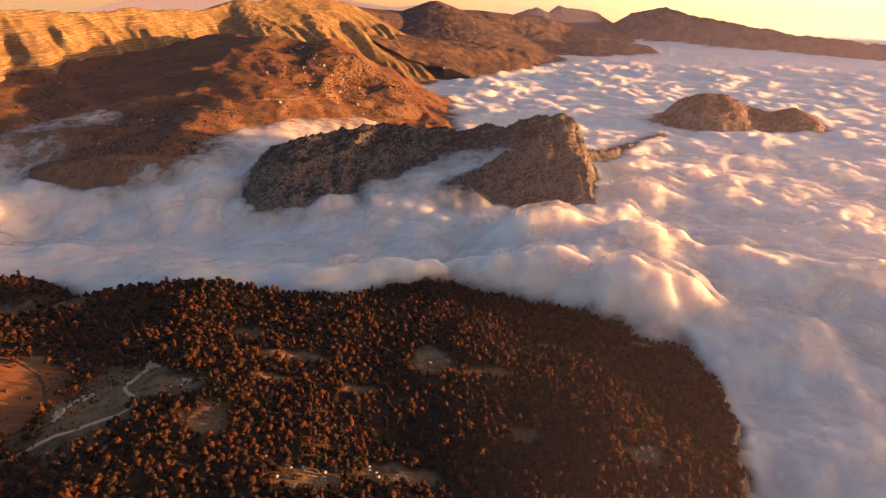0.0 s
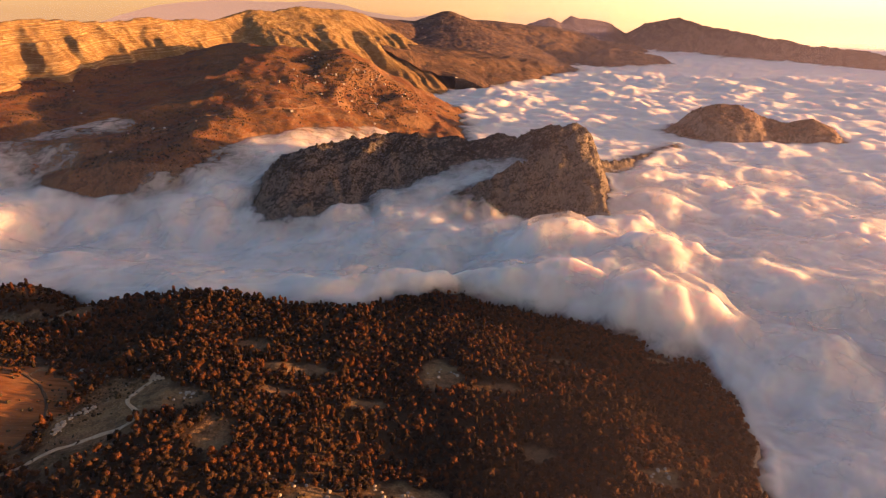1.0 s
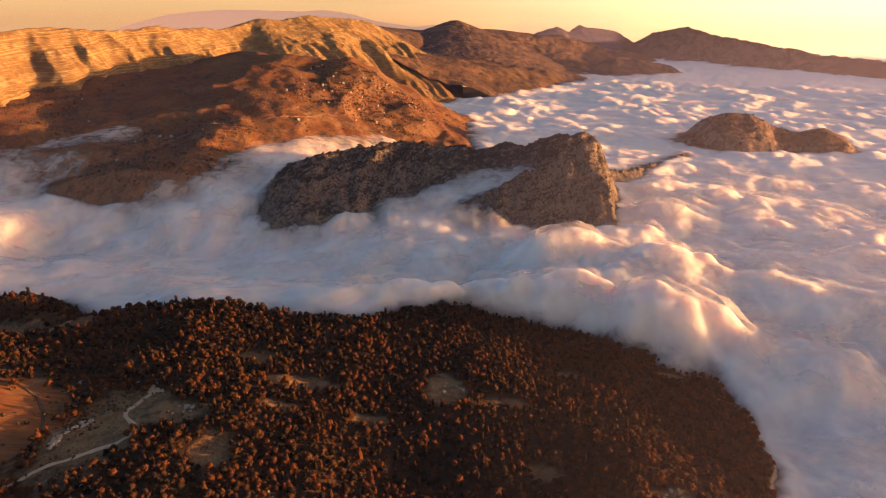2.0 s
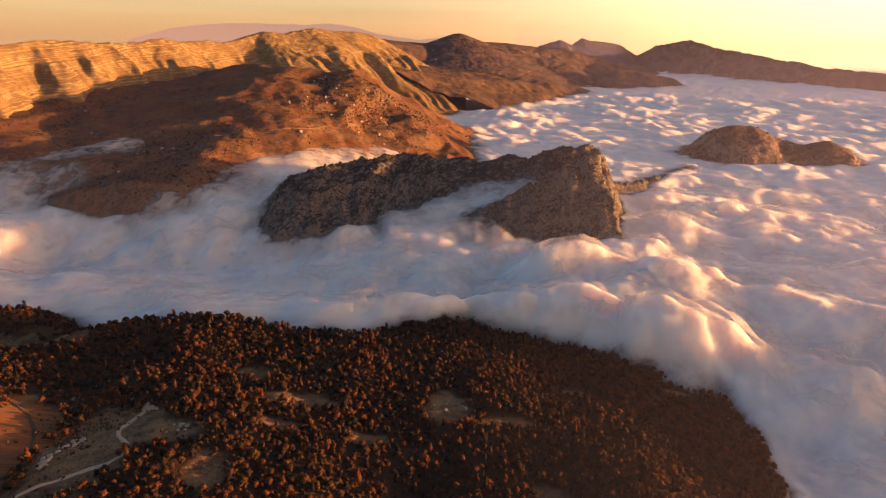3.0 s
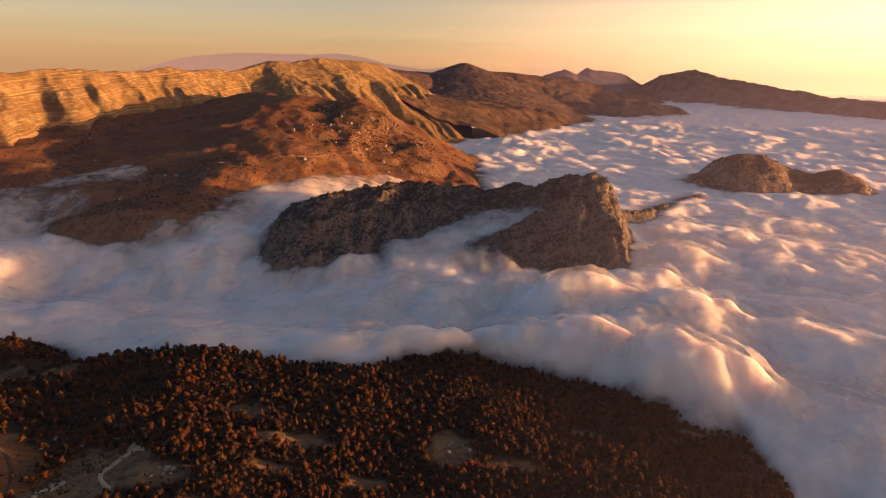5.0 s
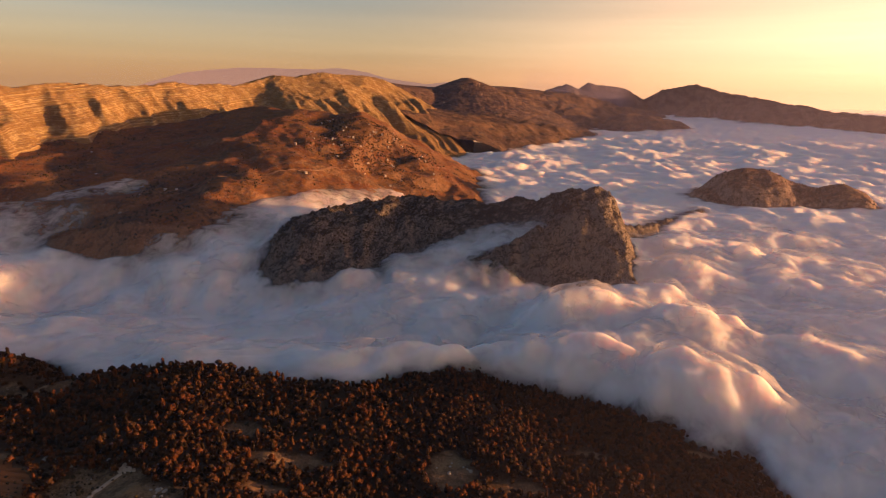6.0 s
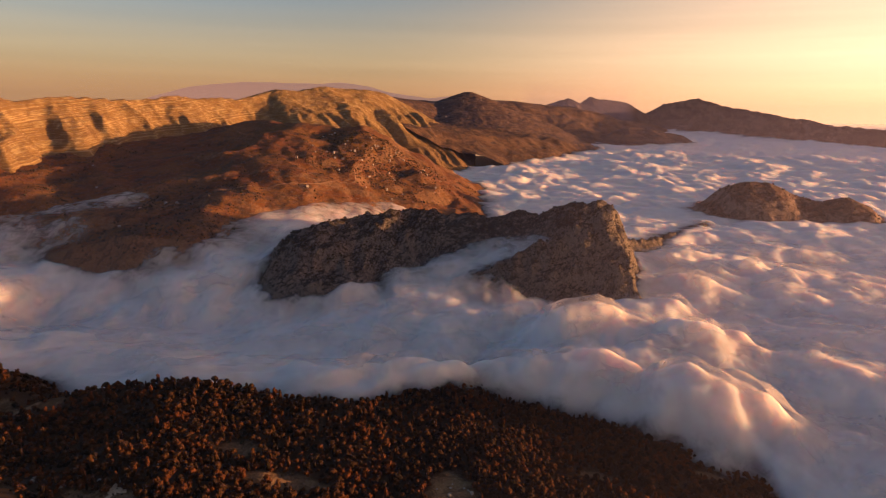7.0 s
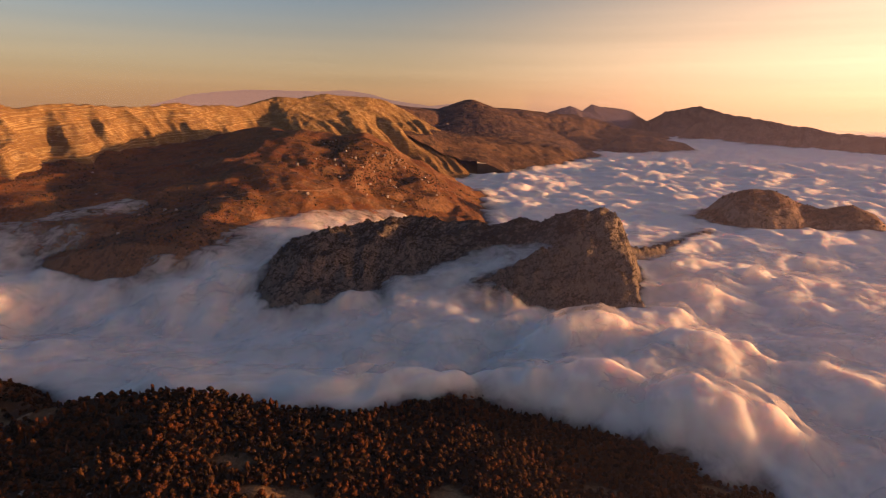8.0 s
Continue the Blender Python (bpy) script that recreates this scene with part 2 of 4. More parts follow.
def plateau(x, y):
    wx, wy = x + 30 * fbm(x, y, 250, 3, 61), y + 30 * fbm(x, y, 250, 3, 62)
    z = ridge(wx, wy, [(-760, 3300, 285), (-560, 3450, 297), (-440, 3560, 288), (-330, 3700, 274), (-215, 3840, 268), (-106, 3840, 272), (19, 3840, 286), (223, 3900, 277), (395, 3960, 259), (577, 4030, 242), (768, 4090, 209), (1113, 4160, 139), (1280, 4160, 80)],
              (0.3, 200, 0.3), (0.22, 130, 0.5), soft=14)
    z = z + 9 * ridged(x, y, 170, 5, 63) * smoothstep(300, 200, z) - 3
    z = np.maximum(z, ridge(wx, wy, [(740, 3560, 90), (790, 3560, 124), (864, 3560, 142), (980, 3560, 130), (1119, 3560, 102), (1180, 3560, 60)], (0.5, 100, 0.5), (0.5, 100, 0.5), soft=20) + 4 * ridged(x, y, 60, 3, 65))
    # the low shelf in front
    shelf = ridge(wx, wy, [(-720, 2960, 185), (-490, 3080, 186), (-245, 3230, 165), (33, 3350, 146), (320, 3480, 122), (520, 3560, 100), (640, 3620, 70)], (0.02, 700, 0.3), (0.3, 60, 0.6), soft=60)
    near = ridge(wx, wy, [(-640, 2480, 208), (-400, 2600, 196), (-200, 2740, 172), (0, 2920, 146), (200, 3110, 120), (420, 3340, 96)], (0.03, 500, 0.3), (0.24, 110, 0.5), soft=50)
    z = np.maximum(z, np.maximum(shelf, near) + 7 * fbm(x, y, 140, 5, 68) + 4 * ridged(x, y, 90, 4, 69) - 4)
    cone = 321 - 0.36 * np.hypot(np.maximum(np.abs(x + 52) - 22, 0), (y - 3830) * 0.8) + 3.5 * ridged(x, y, 40, 3, 66)
    return np.maximum(z, cone)


def far_ridge(x, y):
    wx, wy = x + 16 * fbm(x, y, 200, 3, 71), y
    z = ridge(wx, wy, [(1100, 4560, 150), (1180, 4500, 204), (1277, 4400, 277), (1330, 4330, 284), (1449, 4250, 312), (1500, 4200, 296), (1566, 4150, 266), (1751, 3900, 226), (1943, 3600, 178), (2212, 3200, 142), (2600, 2900, 90)],
              (0.6, 200, 0.6), (1.1, 200, 1.1), soft=10)
    return z + 7 * ridged(x, y, 90, 4, 73) - 4


def far_peaks(x, y):
    z = ridge(x, y, [(677, 4460, 212), (771, 4450, 284), (787, 4450, 311), (848, 4450, 299), (974, 4450, 284), (1022, 4450, 283), (1163, 4450, 212), (1250, 4450, 150)], (0.6, 200, 0.5), (0.6, 200, 0.5), soft=8)
    z = np.maximum(z, ridge(x, y, [(420, 4250, 232), (499, 4250, 267), (607, 4250, 298), (720, 4250, 260), (839, 4250, 210)], (0.5, 200, 0.5), (0.5, 200, 0.5), soft=8))
    return z + 5 * ridged(x, y, 80, 4, 77) - 3


CLEARINGS = [(-300, 345, 42, 48), (-232, 345, 26, 52), (-212, 368, 22, 26), (-183, 366, 16, 12), (-112, 420, 30, 7), (-5, 426, 16, 20), (38, 413, 16, 6),
             (190, 492, 12, 6), (137, 325, 12, 9), (-26, 305, 26, 10), (-75, 288, 18, 9), (-390, 508, 55, 22), (-150, 330, 12, 16), (-120, 385, 12, 8), (60, 345, 10, 8),
             (100, 470, 12, 6), (-160, 455, 14, 8), (-60, 385, 16, 6)]


def open_ground(x, y):
    """1 on bare ground, 0 in the wood."""
    v = np.zeros_like(x)
    w = 0.35 * fbm(x, y, 14, 3, 91)
    for cx, cy, rx, ry in CLEARINGS:
        v = np.maximum(v, 1.25 - np.sqrt(((x - cx) / rx) ** 2 + ((y - cy) / ry) ** 2) + w)
    return smoothstep(0.1, 0.35, v)


# each landform and its stretch of the plan
LANDS = [(hill, -650, 420, -150, 720), (rocky, -420, 560, 780, 1440), (island, 480, 1020, 1420, 1700), (village_mountain, -1000, 200, 820, 2050),
         (cliff_range, -1480, 0, 900, 3600), (valley_side, -1480, 0, 900, 2800), (plateau, -800, 1350, 2500, 4250), (far_ridge, 1000, 2700, 2700, 4700), (far_peaks, 300, 1350, 4050, 4560)]


def land(x, y):
    z = np.full_like(x, -80.0)
    for f, x0, x1, y0, y1 in LANDS:
        inside = (x > x0) & (x < x1) & (y > y0) & (y < y1)
        z[inside] = np.maximum(z[inside], f(x[inside], y[inside]))
    return z


def sheet(name, verts, faces, material, smooth=True):
    me = bpy.data.meshes.new(name)
    me.vertices.add(len(verts))
    me.vertices.foreach_set("co", np.ascontiguousarray(verts, dtype=np.float32).ravel())
    faces = np.asarray(faces, dtype=np.int32)
    n, k = faces.shape
    me.loops.add(n * k)
    me.loops.foreach_set("vertex_index", faces.ravel())
    me.polygons.add(n)
    me.polygons.foreach_set("loop_start", np.arange(0, n * k, k, dtype=np.int32))
    me.polygons.foreach_set("use_smooth", np.full(n, smooth))
    me.update(calc_edges=True)
    me.materials.append(material)
    return new(name, me)


def mark(ob, name, value):
    """Keep one number a point on a mesh."""
    att = ob.data.attributes.new(name, "FLOAT", "POINT")
    att.data.foreach_set("value", np.asarray(value).ravel().astype(np.float32))
    return ob


def quads(rows, cols):
    i = np.arange(rows * cols).reshape(rows, cols)
    return np.stack([i[:-1, :-1], i[:-1, 1:], i[1:, 1:], i[1:, :-1]], -1).reshape(-1, 4)


def landform(name, f, x0, x1, y0, y1, step, floor, material, label, category):
    """A heightfield over a stretch of the plan, kept where it stands above the floor."""
    x, y = np.meshgrid(np.arange(x0, x1 + step, step), np.arange(y0, y1 + step, step))
    z = f(x, y)
    q = quads(*x.shape)
    q = q[z.ravel()[q].max(1) > floor]
    used, q = np.unique(q, return_inverse=True)
    v = np.stack([x.ravel(), y.ravel(), z.ravel()], 1)[used]
    return tagged(sheet(name, v, q.reshape(-1, 4), material), label, category, kind="structure")


# ---- materials ----
class Nodes:
    """Short hand for a material's node tree."""

    def __init__(self, name):
        self.mat = bpy.data.materials.new(name)
        self.mat.use_nodes = True
        self.tree = self.mat.node_tree
        self.bsdf = self.tree.nodes["Principled BSDF"]
        self.bsdf.inputs["Specular IOR Level"].default_value = 0.15
        self.bsdf.inputs["Roughness"].default_value = 0.95
        self.coord = self.tree.nodes.new("ShaderNodeTexCoord").outputs["Object"]

    def put(self, socket, value):
        if isinstance(value, bpy.types.NodeSocket):
            self.tree.links.new(value, socket)
        elif value is not None:
            socket.default_value = value

    def noise(self, size, detail=4.0, rough=0.6, stretch=None, warp=0.0):
        n = self.tree.nodes.new("ShaderNodeTexNoise")
        n.inputs["Scale"].default_value, n.inputs["Detail"].default_value = 1.0 / size, detail
        n.inputs["Roughness"].default_value, n.inputs["Distortion"].default_value = rough, warp
        c = self.coord
        if stretch:
            v = self.tree.nodes.new("ShaderNodeVectorMath")
            v.operation = "MULTIPLY"
            self.put(v.inputs[0], c)
            v.inputs[1].default_value = stretch
            c = v.outputs[0]
        self.put(n.inputs["Vector"], c)
        return n.outputs[0]

    def math(self, op, a, b=0.0):
        n = self.tree.nodes.new("ShaderNodeMath")
        n.operation = op
        self.put(n.inputs[0], a)
        self.put(n.inputs[1], b)
        return n.outputs[0]

    def step(self, x, low, high, to_low=0.0, to_high=1.0):
        n = self.tree.nodes.new("ShaderNodeMapRange")
        n.interpolation_type = "SMOOTHSTEP"
        for k, v in enumerate((x, low, high, to_low, to_high)):
            self.put(n.inputs[k], v)
        return n.outputs[0]

    def mix(self, f, a, b):
        n = self.tree.nodes.new("ShaderNodeMix")
        n.data_type = "RGBA"
        self.put(n.inputs[0], f)
        for k, v in ((6, a), (7, b)):
            self.put(n.inputs[k], (*v, 1) if isinstance(v, tuple) else v)
        return n.outputs[2]

    def slope(self):
        s = self.tree.nodes.new("ShaderNodeSeparateXYZ")
        self.tree.links.new(self.tree.nodes.new("ShaderNodeNewGeometry").outputs["True Normal"], s.inputs[0])
        return s.outputs[2]

    def place(self):
        s = self.tree.nodes.new("ShaderNodeSeparateXYZ")
        self.put(s.inputs[0], self.coord)
        return s.outputs

    def bump(self, height, depth, strength=1.0):
        b = self.tree.nodes.new("ShaderNodeBump")
        b.inputs["Distance"].default_value, b.inputs["Strength"].default_value = depth, strength
        self.put(b.inputs["Height"], height)
        self.put(self.bsdf.inputs["Normal"], b.outputs[0])

    def colour(self, c):
        self.put(self.bsdf.inputs["Base Color"], c if isinstance(c, bpy.types.NodeSocket) else (*c, 1))
        return self.mat


def ground_mat(name, soil, grass, stone, scrub, big, fine, steep, bump, wooded_tone=None):
    """Bare soil, dry grass and scrub in patches, with stone showing on steep faces and as scattered outcrops."""
    m = Nodes(name)
    patches, specks, tiny = m.noise(big, 6, 0.62, warp=0.4), m.noise(fine, 5, 0.65), m.noise(fine / 5, 3, 0.7)
    c = m.mix(m.step(patches, 0.4, 0.62), soil, grass)
    c = m.mix(m.step(m.noise(big * 0.37, 5, 0.7), 0.5, 0.64), c, scrub)
    face = m.step(m.math("ADD", m.slope(), m.math("MULTIPLY", m.math("SUBTRACT", specks, 0.5), 0.5)), steep + 0.06, steep - 0.1)
    outcrop = m.step(specks, 0.62, 0.7)
    c = m.mix(m.math("MAXIMUM", face, outcrop), c, stone)
    cracks = m.step(m.noise(fine * 1.4, 4, 0.7, (1.0, 1.0, 0.4), 1.0), 0.52, 0.4)
    c = m.mix(m.math("MULTIPLY", cracks, 0.6), c, scrub)
    # a separate tone wherever the ground is not open
    if wooded_tone:
        att = m.tree.nodes.new("ShaderNodeAttribute")
        att.attribute_name = "open"
        c = m.mix(att.outputs["Fac"], wooded_tone, c)
    shade = m.mix(m.step(tiny, 0.3, 0.75), (0.62, 0.6, 0.58), (1.2, 1.2, 1.2))
    n = m.tree.nodes.new("ShaderNodeMix")
    n.data_type, n.blend_type = "RGBA", "MULTIPLY"
    n.inputs[0].default_value = 1.0
    m.put(n.inputs[6], c)
    m.put(n.inputs[7], shade)
    m.bump(m.math("ADD", m.math("MULTIPLY", specks, 1.0), m.math("MULTIPLY", tiny, 0.35)), bump)
    return m.colour(n.outputs[2])


def strata_mat(name):
    """Limestone in tilted bands over reddish soil."""
    m = Nodes(name)
    x, y, z = m.place()
    wave = m.math("MULTIPLY", m.noise(170, 4, 0.6), 14.0)
    u = m.math("ADD", m.math("MULTIPLY", x, 0.38), m.math("MULTIPLY", y, 0.92))
    tilt = m.math("MAXIMUM", m.math("MULTIPLY", u, -0.1), m.math("SUBTRACT", m.math("MULTIPLY", u, 0.34), 770.0))
    h = m.math("ADD", m.math("ADD", z, tilt), wave)
    bands = m.tree.nodes.new("ShaderNodeTexNoise")
    bands.noise_dimensions = "1D"
    bands.inputs["Scale"].default_value, bands.inputs["Detail"].default_value, bands.inputs["Roughness"].default_value = 0.3, 4.0, 0.85
    m.put(bands.inputs["W"], h)
    b = bands.outputs[0]
    broken = m.noise(32, 5, 0.72)
    bare = m.step(m.math("ADD", b, m.math("MULTIPLY", m.math("SUBTRACT", broken, 0.5), 0.9)), 0.52, 0.6)
    bare = m.math("MULTIPLY", bare, m.step(z, 90, 140))
    steep = m.step(m.slope(), 0.93, 0.8)
    c = m.mix(m.noise(140, 5, 0.6), (0.175, 0.108, 0.046), (0.27, 0.165, 0.058))
    c = m.mix(m.math("MULTIPLY", bare, m.math("ADD", m.math("MULTIPLY", steep, 0.62), 0.14)), c, (0.44, 0.335, 0.155))
    m.bump(m.math("ADD", b, m.math("MULTIPLY", broken, 0.8)), 5.0)
    return m.colour(c)


def leaf_mat(name, dark, light, rust, tone):
    """Foliage whose colour differs from tree to tree: by the object's own chance, or by a tone kept on the mesh."""
    m = Nodes(name)
    if tone == "object":
        info = m.tree.nodes.new("ShaderNodeObjectInfo").outputs["Random"]
    elif tone == "island":
        info = m.tree.nodes.new("ShaderNodeNewGeometry").outputs["Random Per Island"]
    else:
        att = m.tree.nodes.new("ShaderNodeAttribute")
        att.attribute_name = tone
        info = att.outputs["Fac"]
    c = m.mix(m.step(info, 0.0, 0.8), dark, light)
    stand = m.math("ADD", m.noise(34, 3, 0.6), m.math("MULTIPLY", m.math("SUBTRACT", info, 0.5), 0.35))
    c = m.mix(m.step(stand, 0.48, 0.7), c, rust)
    c = m.mix(m.step(m.noise(1.3, 3, 0.7), 0.35, 0.75, 0.0, 0.6), c, dark)
    m.colour(c)
    tra, mix = m.tree.nodes.new("ShaderNodeBsdfTranslucent"), m.tree.nodes.new("ShaderNodeMixShader")
    m.put(tra.inputs[0], c)
    mix.inputs[0].default_value = 0.4
    m.tree.links.new(m.bsdf.outputs[0], mix.inputs[1])
    m.tree.links.new(tra.outputs[0], mix.inputs[2])
    m.tree.links.new(mix.outputs[0], m.tree.nodes["Material Output"].inputs[0])
    return m.mat


hill_mat = ground_mat("hill_ground", (0.2, 0.12, 0.066), (0.24, 0.16, 0.082), (0.34, 0.28, 0.22), (0.1, 0.062, 0.03), 45, 6, 0.74, 1.6, (0.07, 0.042, 0.022))
rocky_mat = ground_mat("grey_rock", (0.066, 0.056, 0.042), (0.095, 0.08, 0.06), (0.22, 0.185, 0.145), (0.036, 0.032, 0.023), 24, 4.0, 0.78, 6.0)
island_mat = ground_mat("brown_rock", (0.12, 0.064, 0.04), (0.15, 0.084, 0.05), (0.22, 0.16, 0.12), (0.05, 0.038, 0.026), 50, 12, 0.8, 4.0)
slope_mat = ground_mat("red_earth", (0.175, 0.064, 0.016), (0.2, 0.094, 0.024), (0.22, 0.125, 0.06), (0.075, 0.048, 0.026), 110, 8, 0.82, 3.5)
plateau_mat = ground_mat("dark_earth", (0.085, 0.05, 0.034), (0.17, 0.1, 0.055), (0.26, 0.2, 0.15), (0.045, 0.034, 0.024), 90, 16, 0.62, 6.0)
far_mat = ground_mat("far_earth", (0.06, 0.042, 0.036), (0.08, 0.056, 0.046), (0.13, 0.1, 0.08), (0.045, 0.036, 0.03), 200, 30, 0.7, 8.0)
cliff_mat = strata_mat("banded_limestone")
road_mat = ground_mat("pale_dirt", (0.52, 0.39, 0.27), (0.58, 0.45, 0.32), (0.6, 0.48, 0.36), (0.42, 0.31, 0.21), 9, 1.5, 0.3, 0.15)
slope_road_mat = ground_mat("slope_dirt", (0.22, 0.13, 0.07), (0.25, 0.16, 0.09), (0.28, 0.19, 0.12), (0.24, 0.15, 0.08), 12, 3, 0.3, 0.2)
track_mat = ground_mat("dark_dirt", (0.085, 0.055, 0.035), (0.11, 0.07, 0.042), (0.2, 0.15, 0.1), (0.06, 0.045, 0.03), 9, 1.5, 0.3, 0.15)
field_m = Nodes("bare_field")
furrows = field_m.noise(1.0, 3, 0.6, (0.03, 0.45, 0.1), 0.4)
field_c = field_m.mix(field_m.step(furrows, 0.35, 0.65), (0.15, 0.055, 0.018), (0.25, 0.1, 0.034))
field_mat = field_m.colour(field_m.mix(field_m.step(field_m.noise(14, 5, 0.65), 0.45, 0.62), field_c, (0.17, 0.08, 0.034)))
field_m.bump(furrows, 0.5)
boulder_mat = ground_mat("pale_limestone", (0.38, 0.34, 0.29), (0.42, 0.38, 0.32), (0.46, 0.42, 0.36), (0.26, 0.23, 0.19), 2.0, 0.7, 0.2, 0.25)
leaf_near = leaf_mat("foliage", (0.022, 0.015, 0.008), (0.1, 0.046, 0.017), (0.13, 0.044, 0.013), "object")
leaf_far = leaf_mat("foliage_mass", (0.022, 0.015, 0.008), (0.1, 0.046, 0.017), (0.13, 0.044, 0.013), "tone")
scrub_mat = leaf_mat("scrub", (0.05, 0.04, 0.022), (0.1, 0.074, 0.038), (0.09, 0.056, 0.03), "island")
bark_m = Nodes("bark")
bark_mat = bark_m.colour(bark_m.mix(bark_m.noise(0.4, 4, 0.7), (0.07, 0.05, 0.035), (0.16, 0.12, 0.09)))
wall_m = Nodes("house_plaster")
wall_mat = wall_m.colour(wall_m.mix(wall_m.noise(1.5, 4, 0.6), (0.3, 0.26, 0.21), (0.42, 0.37, 0.31)))
roof_m = Nodes("roof_tile")
roof_mat = roof_m.colour(roof_m.mix(roof_m.noise(1.0, 4, 0.6), (0.3, 0.12, 0.07), (0.4, 0.2, 0.13)))
glass_m = Nodes("window_glass")
glass_m.bsdf.inputs["Roughness"].default_value = 0.15
glass_mat = glass_m.colour((0.03, 0.035, 0.04))


def vapour(name, reach):
    """Cloud: white droplets in which light wanders far, thin where the layer is thin."""
    m = Nodes(name)
    b = m.bsdf
    b.inputs["Base Color"].default_value = (0.72, 0.68, 0.672, 1)
    b.inputs["Specular IOR Level"].default_value = 0.0
    b.inputs["Roughness"].default_value = 1.0
    b.inputs["Subsurface Weight"].default_value = 1.0
    b.inputs["Subsurface Radius"].default_value = (1.0, 0.68, 0.5)
    b.inputs["Subsurface Scale"].default_value = reach
    att = m.tree.nodes.new("ShaderNodeAttribute")
    att.attribute_name = "thickness"
    m.bump(m.math("ADD", m.math("ADD", m.noise(34, 2, 0.45, warp=0.3), m.math("MULTIPLY", m.noise(13, 4, 0.6, warp=0.4), 0.3)), m.math("MULTIPLY", m.noise(85, 3, 0.5, (0.6, 1.3, 1.0)), 2.0)), 3.5, 0.6)
    wisps = m.step(m.noise(22, 5, 0.62, warp=0.6), 0.28, 0.68, 0.45, 1.35)
    a = m.math("POWER", att.outputs["Fac"], m.math("DIVIDE", 1.0, wisps))
    m.put(b.inputs["Alpha"], a)
    return m.mat


vapour_mat = vapour("vapour", 32.0)


def veil(name, tint, through_share, torn=0.0):
    """Thin vapour: scatters light back and on, clear where it is thin."""
    m = bpy.data.materials.new(name)
    m.use_nodes = True
    nt = m.node_tree
    nt.nodes.clear()
    out, mix, body = nt.nodes.new("ShaderNodeOutputMaterial"), nt.nodes.new("ShaderNodeMixShader"), nt.nodes.new("ShaderNodeMixShader")
    clear, dif, tra = nt.nodes.new("ShaderNodeBsdfTransparent"), nt.nodes.new("ShaderNodeBsdfDiffuse"), nt.nodes.new("ShaderNodeBsdfTranslucent")
    dif.inputs[0].default_value = tra.inputs[0].default_value = (*tint, 1)
    body.inputs[0].default_value = through_share
    att = nt.nodes.new("ShaderNodeAttribute")
    att.attribute_name = "thickness"
    cover = att.outputs["Fac"]
    if torn:
        rag, rise, cut = nt.nodes.new("ShaderNodeTexNoise"), nt.nodes.new("ShaderNodeMapRange"), nt.nodes.new("ShaderNodeMath")
        nt.links.new(nt.nodes.new("ShaderNodeTexCoord").outputs["Object"], rag.inputs["Vector"])
        rag.inputs["Scale"].default_value, rag.inputs["Detail"].default_value, rag.inputs["Roughness"].default_value, rag.inputs["Distortion"].default_value = 1 / torn, 5.0, 0.52, 0.4
        rise.interpolation_type, cut.operation = "SMOOTHSTEP", "MULTIPLY"
        rise.inputs[1].default_value, rise.inputs[2].default_value = 0.38, 0.7
        nt.links.new(rag.outputs[0], rise.inputs[0])
        nt.links.new(rise.outputs[0], cut.inputs[0])
        nt.links.new(cover, cut.inputs[1])
        cover = cut.outputs[0]
    for a, b in ((cover, mix.inputs[0]), (clear.outputs[0], mix.inputs[1]), (body.outputs[0], mix.inputs[2]), (dif.outputs[0], body.inputs[1]), (tra.outputs[0], body.inputs[2]), (mix.outputs[0], out.inputs[0])):
        nt.links.new(a, b)
    return m


wisp_mat = veil("thin_vapour", (0.7, 0.675, 0.68), 0.5, 42.0)
# tint of the sheets that imitate haze
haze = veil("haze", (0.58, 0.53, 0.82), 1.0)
# haze painted into the far mountain's base colour and a faint glow
painted_far_haze_mat = Nodes("painted_far_haze").mat
painted_far_haze_mat.node_tree.nodes["Principled BSDF"].inputs["Base Color"].default_value = (0.3, 0.2, 0.16, 1)
painted_far_haze_mat.node_tree.nodes["Principled BSDF"].inputs["Emission Color"].default_value = (0.4, 0.22, 0.15, 1)
painted_far_haze_mat.node_tree.nodes["Principled BSDF"].inputs["Emission Strength"].default_value = 0.3

# ---- the land ----
forested = landform("forested_hill", hill, -650, 420, -150, 720, 3.5, -75, hill_mat, "forested hill with a steep rocky edge above the cloud", "hill")
co = np.array([v.co for v in forested.data.vertices])
bare = np.hypot(hill(co[:, 0] + 3, co[:, 1]) - co[:, 2], hill(co[:, 0], co[:, 1] + 3) - co[:, 2]) / 3
mark(forested, "open", np.maximum(open_ground(co[:, 0], co[:, 1]), smoothstep(1.1, 1.5, bare)))
landform("rocky_mountain", rocky, -420, 560, 780, 1440, 3.5, -40, rocky_mat, "grey rocky mountain with a tilted slab rising from cloud", "mountain")
landform("island_hill", island, 480, 1020, 1420, 1700, 4.0, -40, island_mat, "brown hill standing out of the cloud like an island", "hill")
landform("village_mountain", village_mountain, -1000, 200, 820, 2050, 6.0, -40, slope_mat, "reddish brown mountain slope with scattered houses", "mountain")
landform("cliff_range", cliff_range, -1480, 0, 900, 3600, 5.5, -40, cliff_mat, "long range of banded limestone cliffs in evening sun", "mountain range")
landform("valley_side", valley_side, -1400, 0, 900, 2800, 8.0, -40, slope_mat, "brown terraced slopes below the limestone cliffs", "slope")
landform("plateau", plateau, -800, 1350, 2500, 4250, 9.0, 0, plateau_mat, "dark brown plateau with a small cone-shaped summit", "plateau")
landform("far_ridge", far_ridge, 1000, 2700, 2700, 4700, 12.0, 20, far_mat, "long dark ridge far off above the cloud", "ridge")
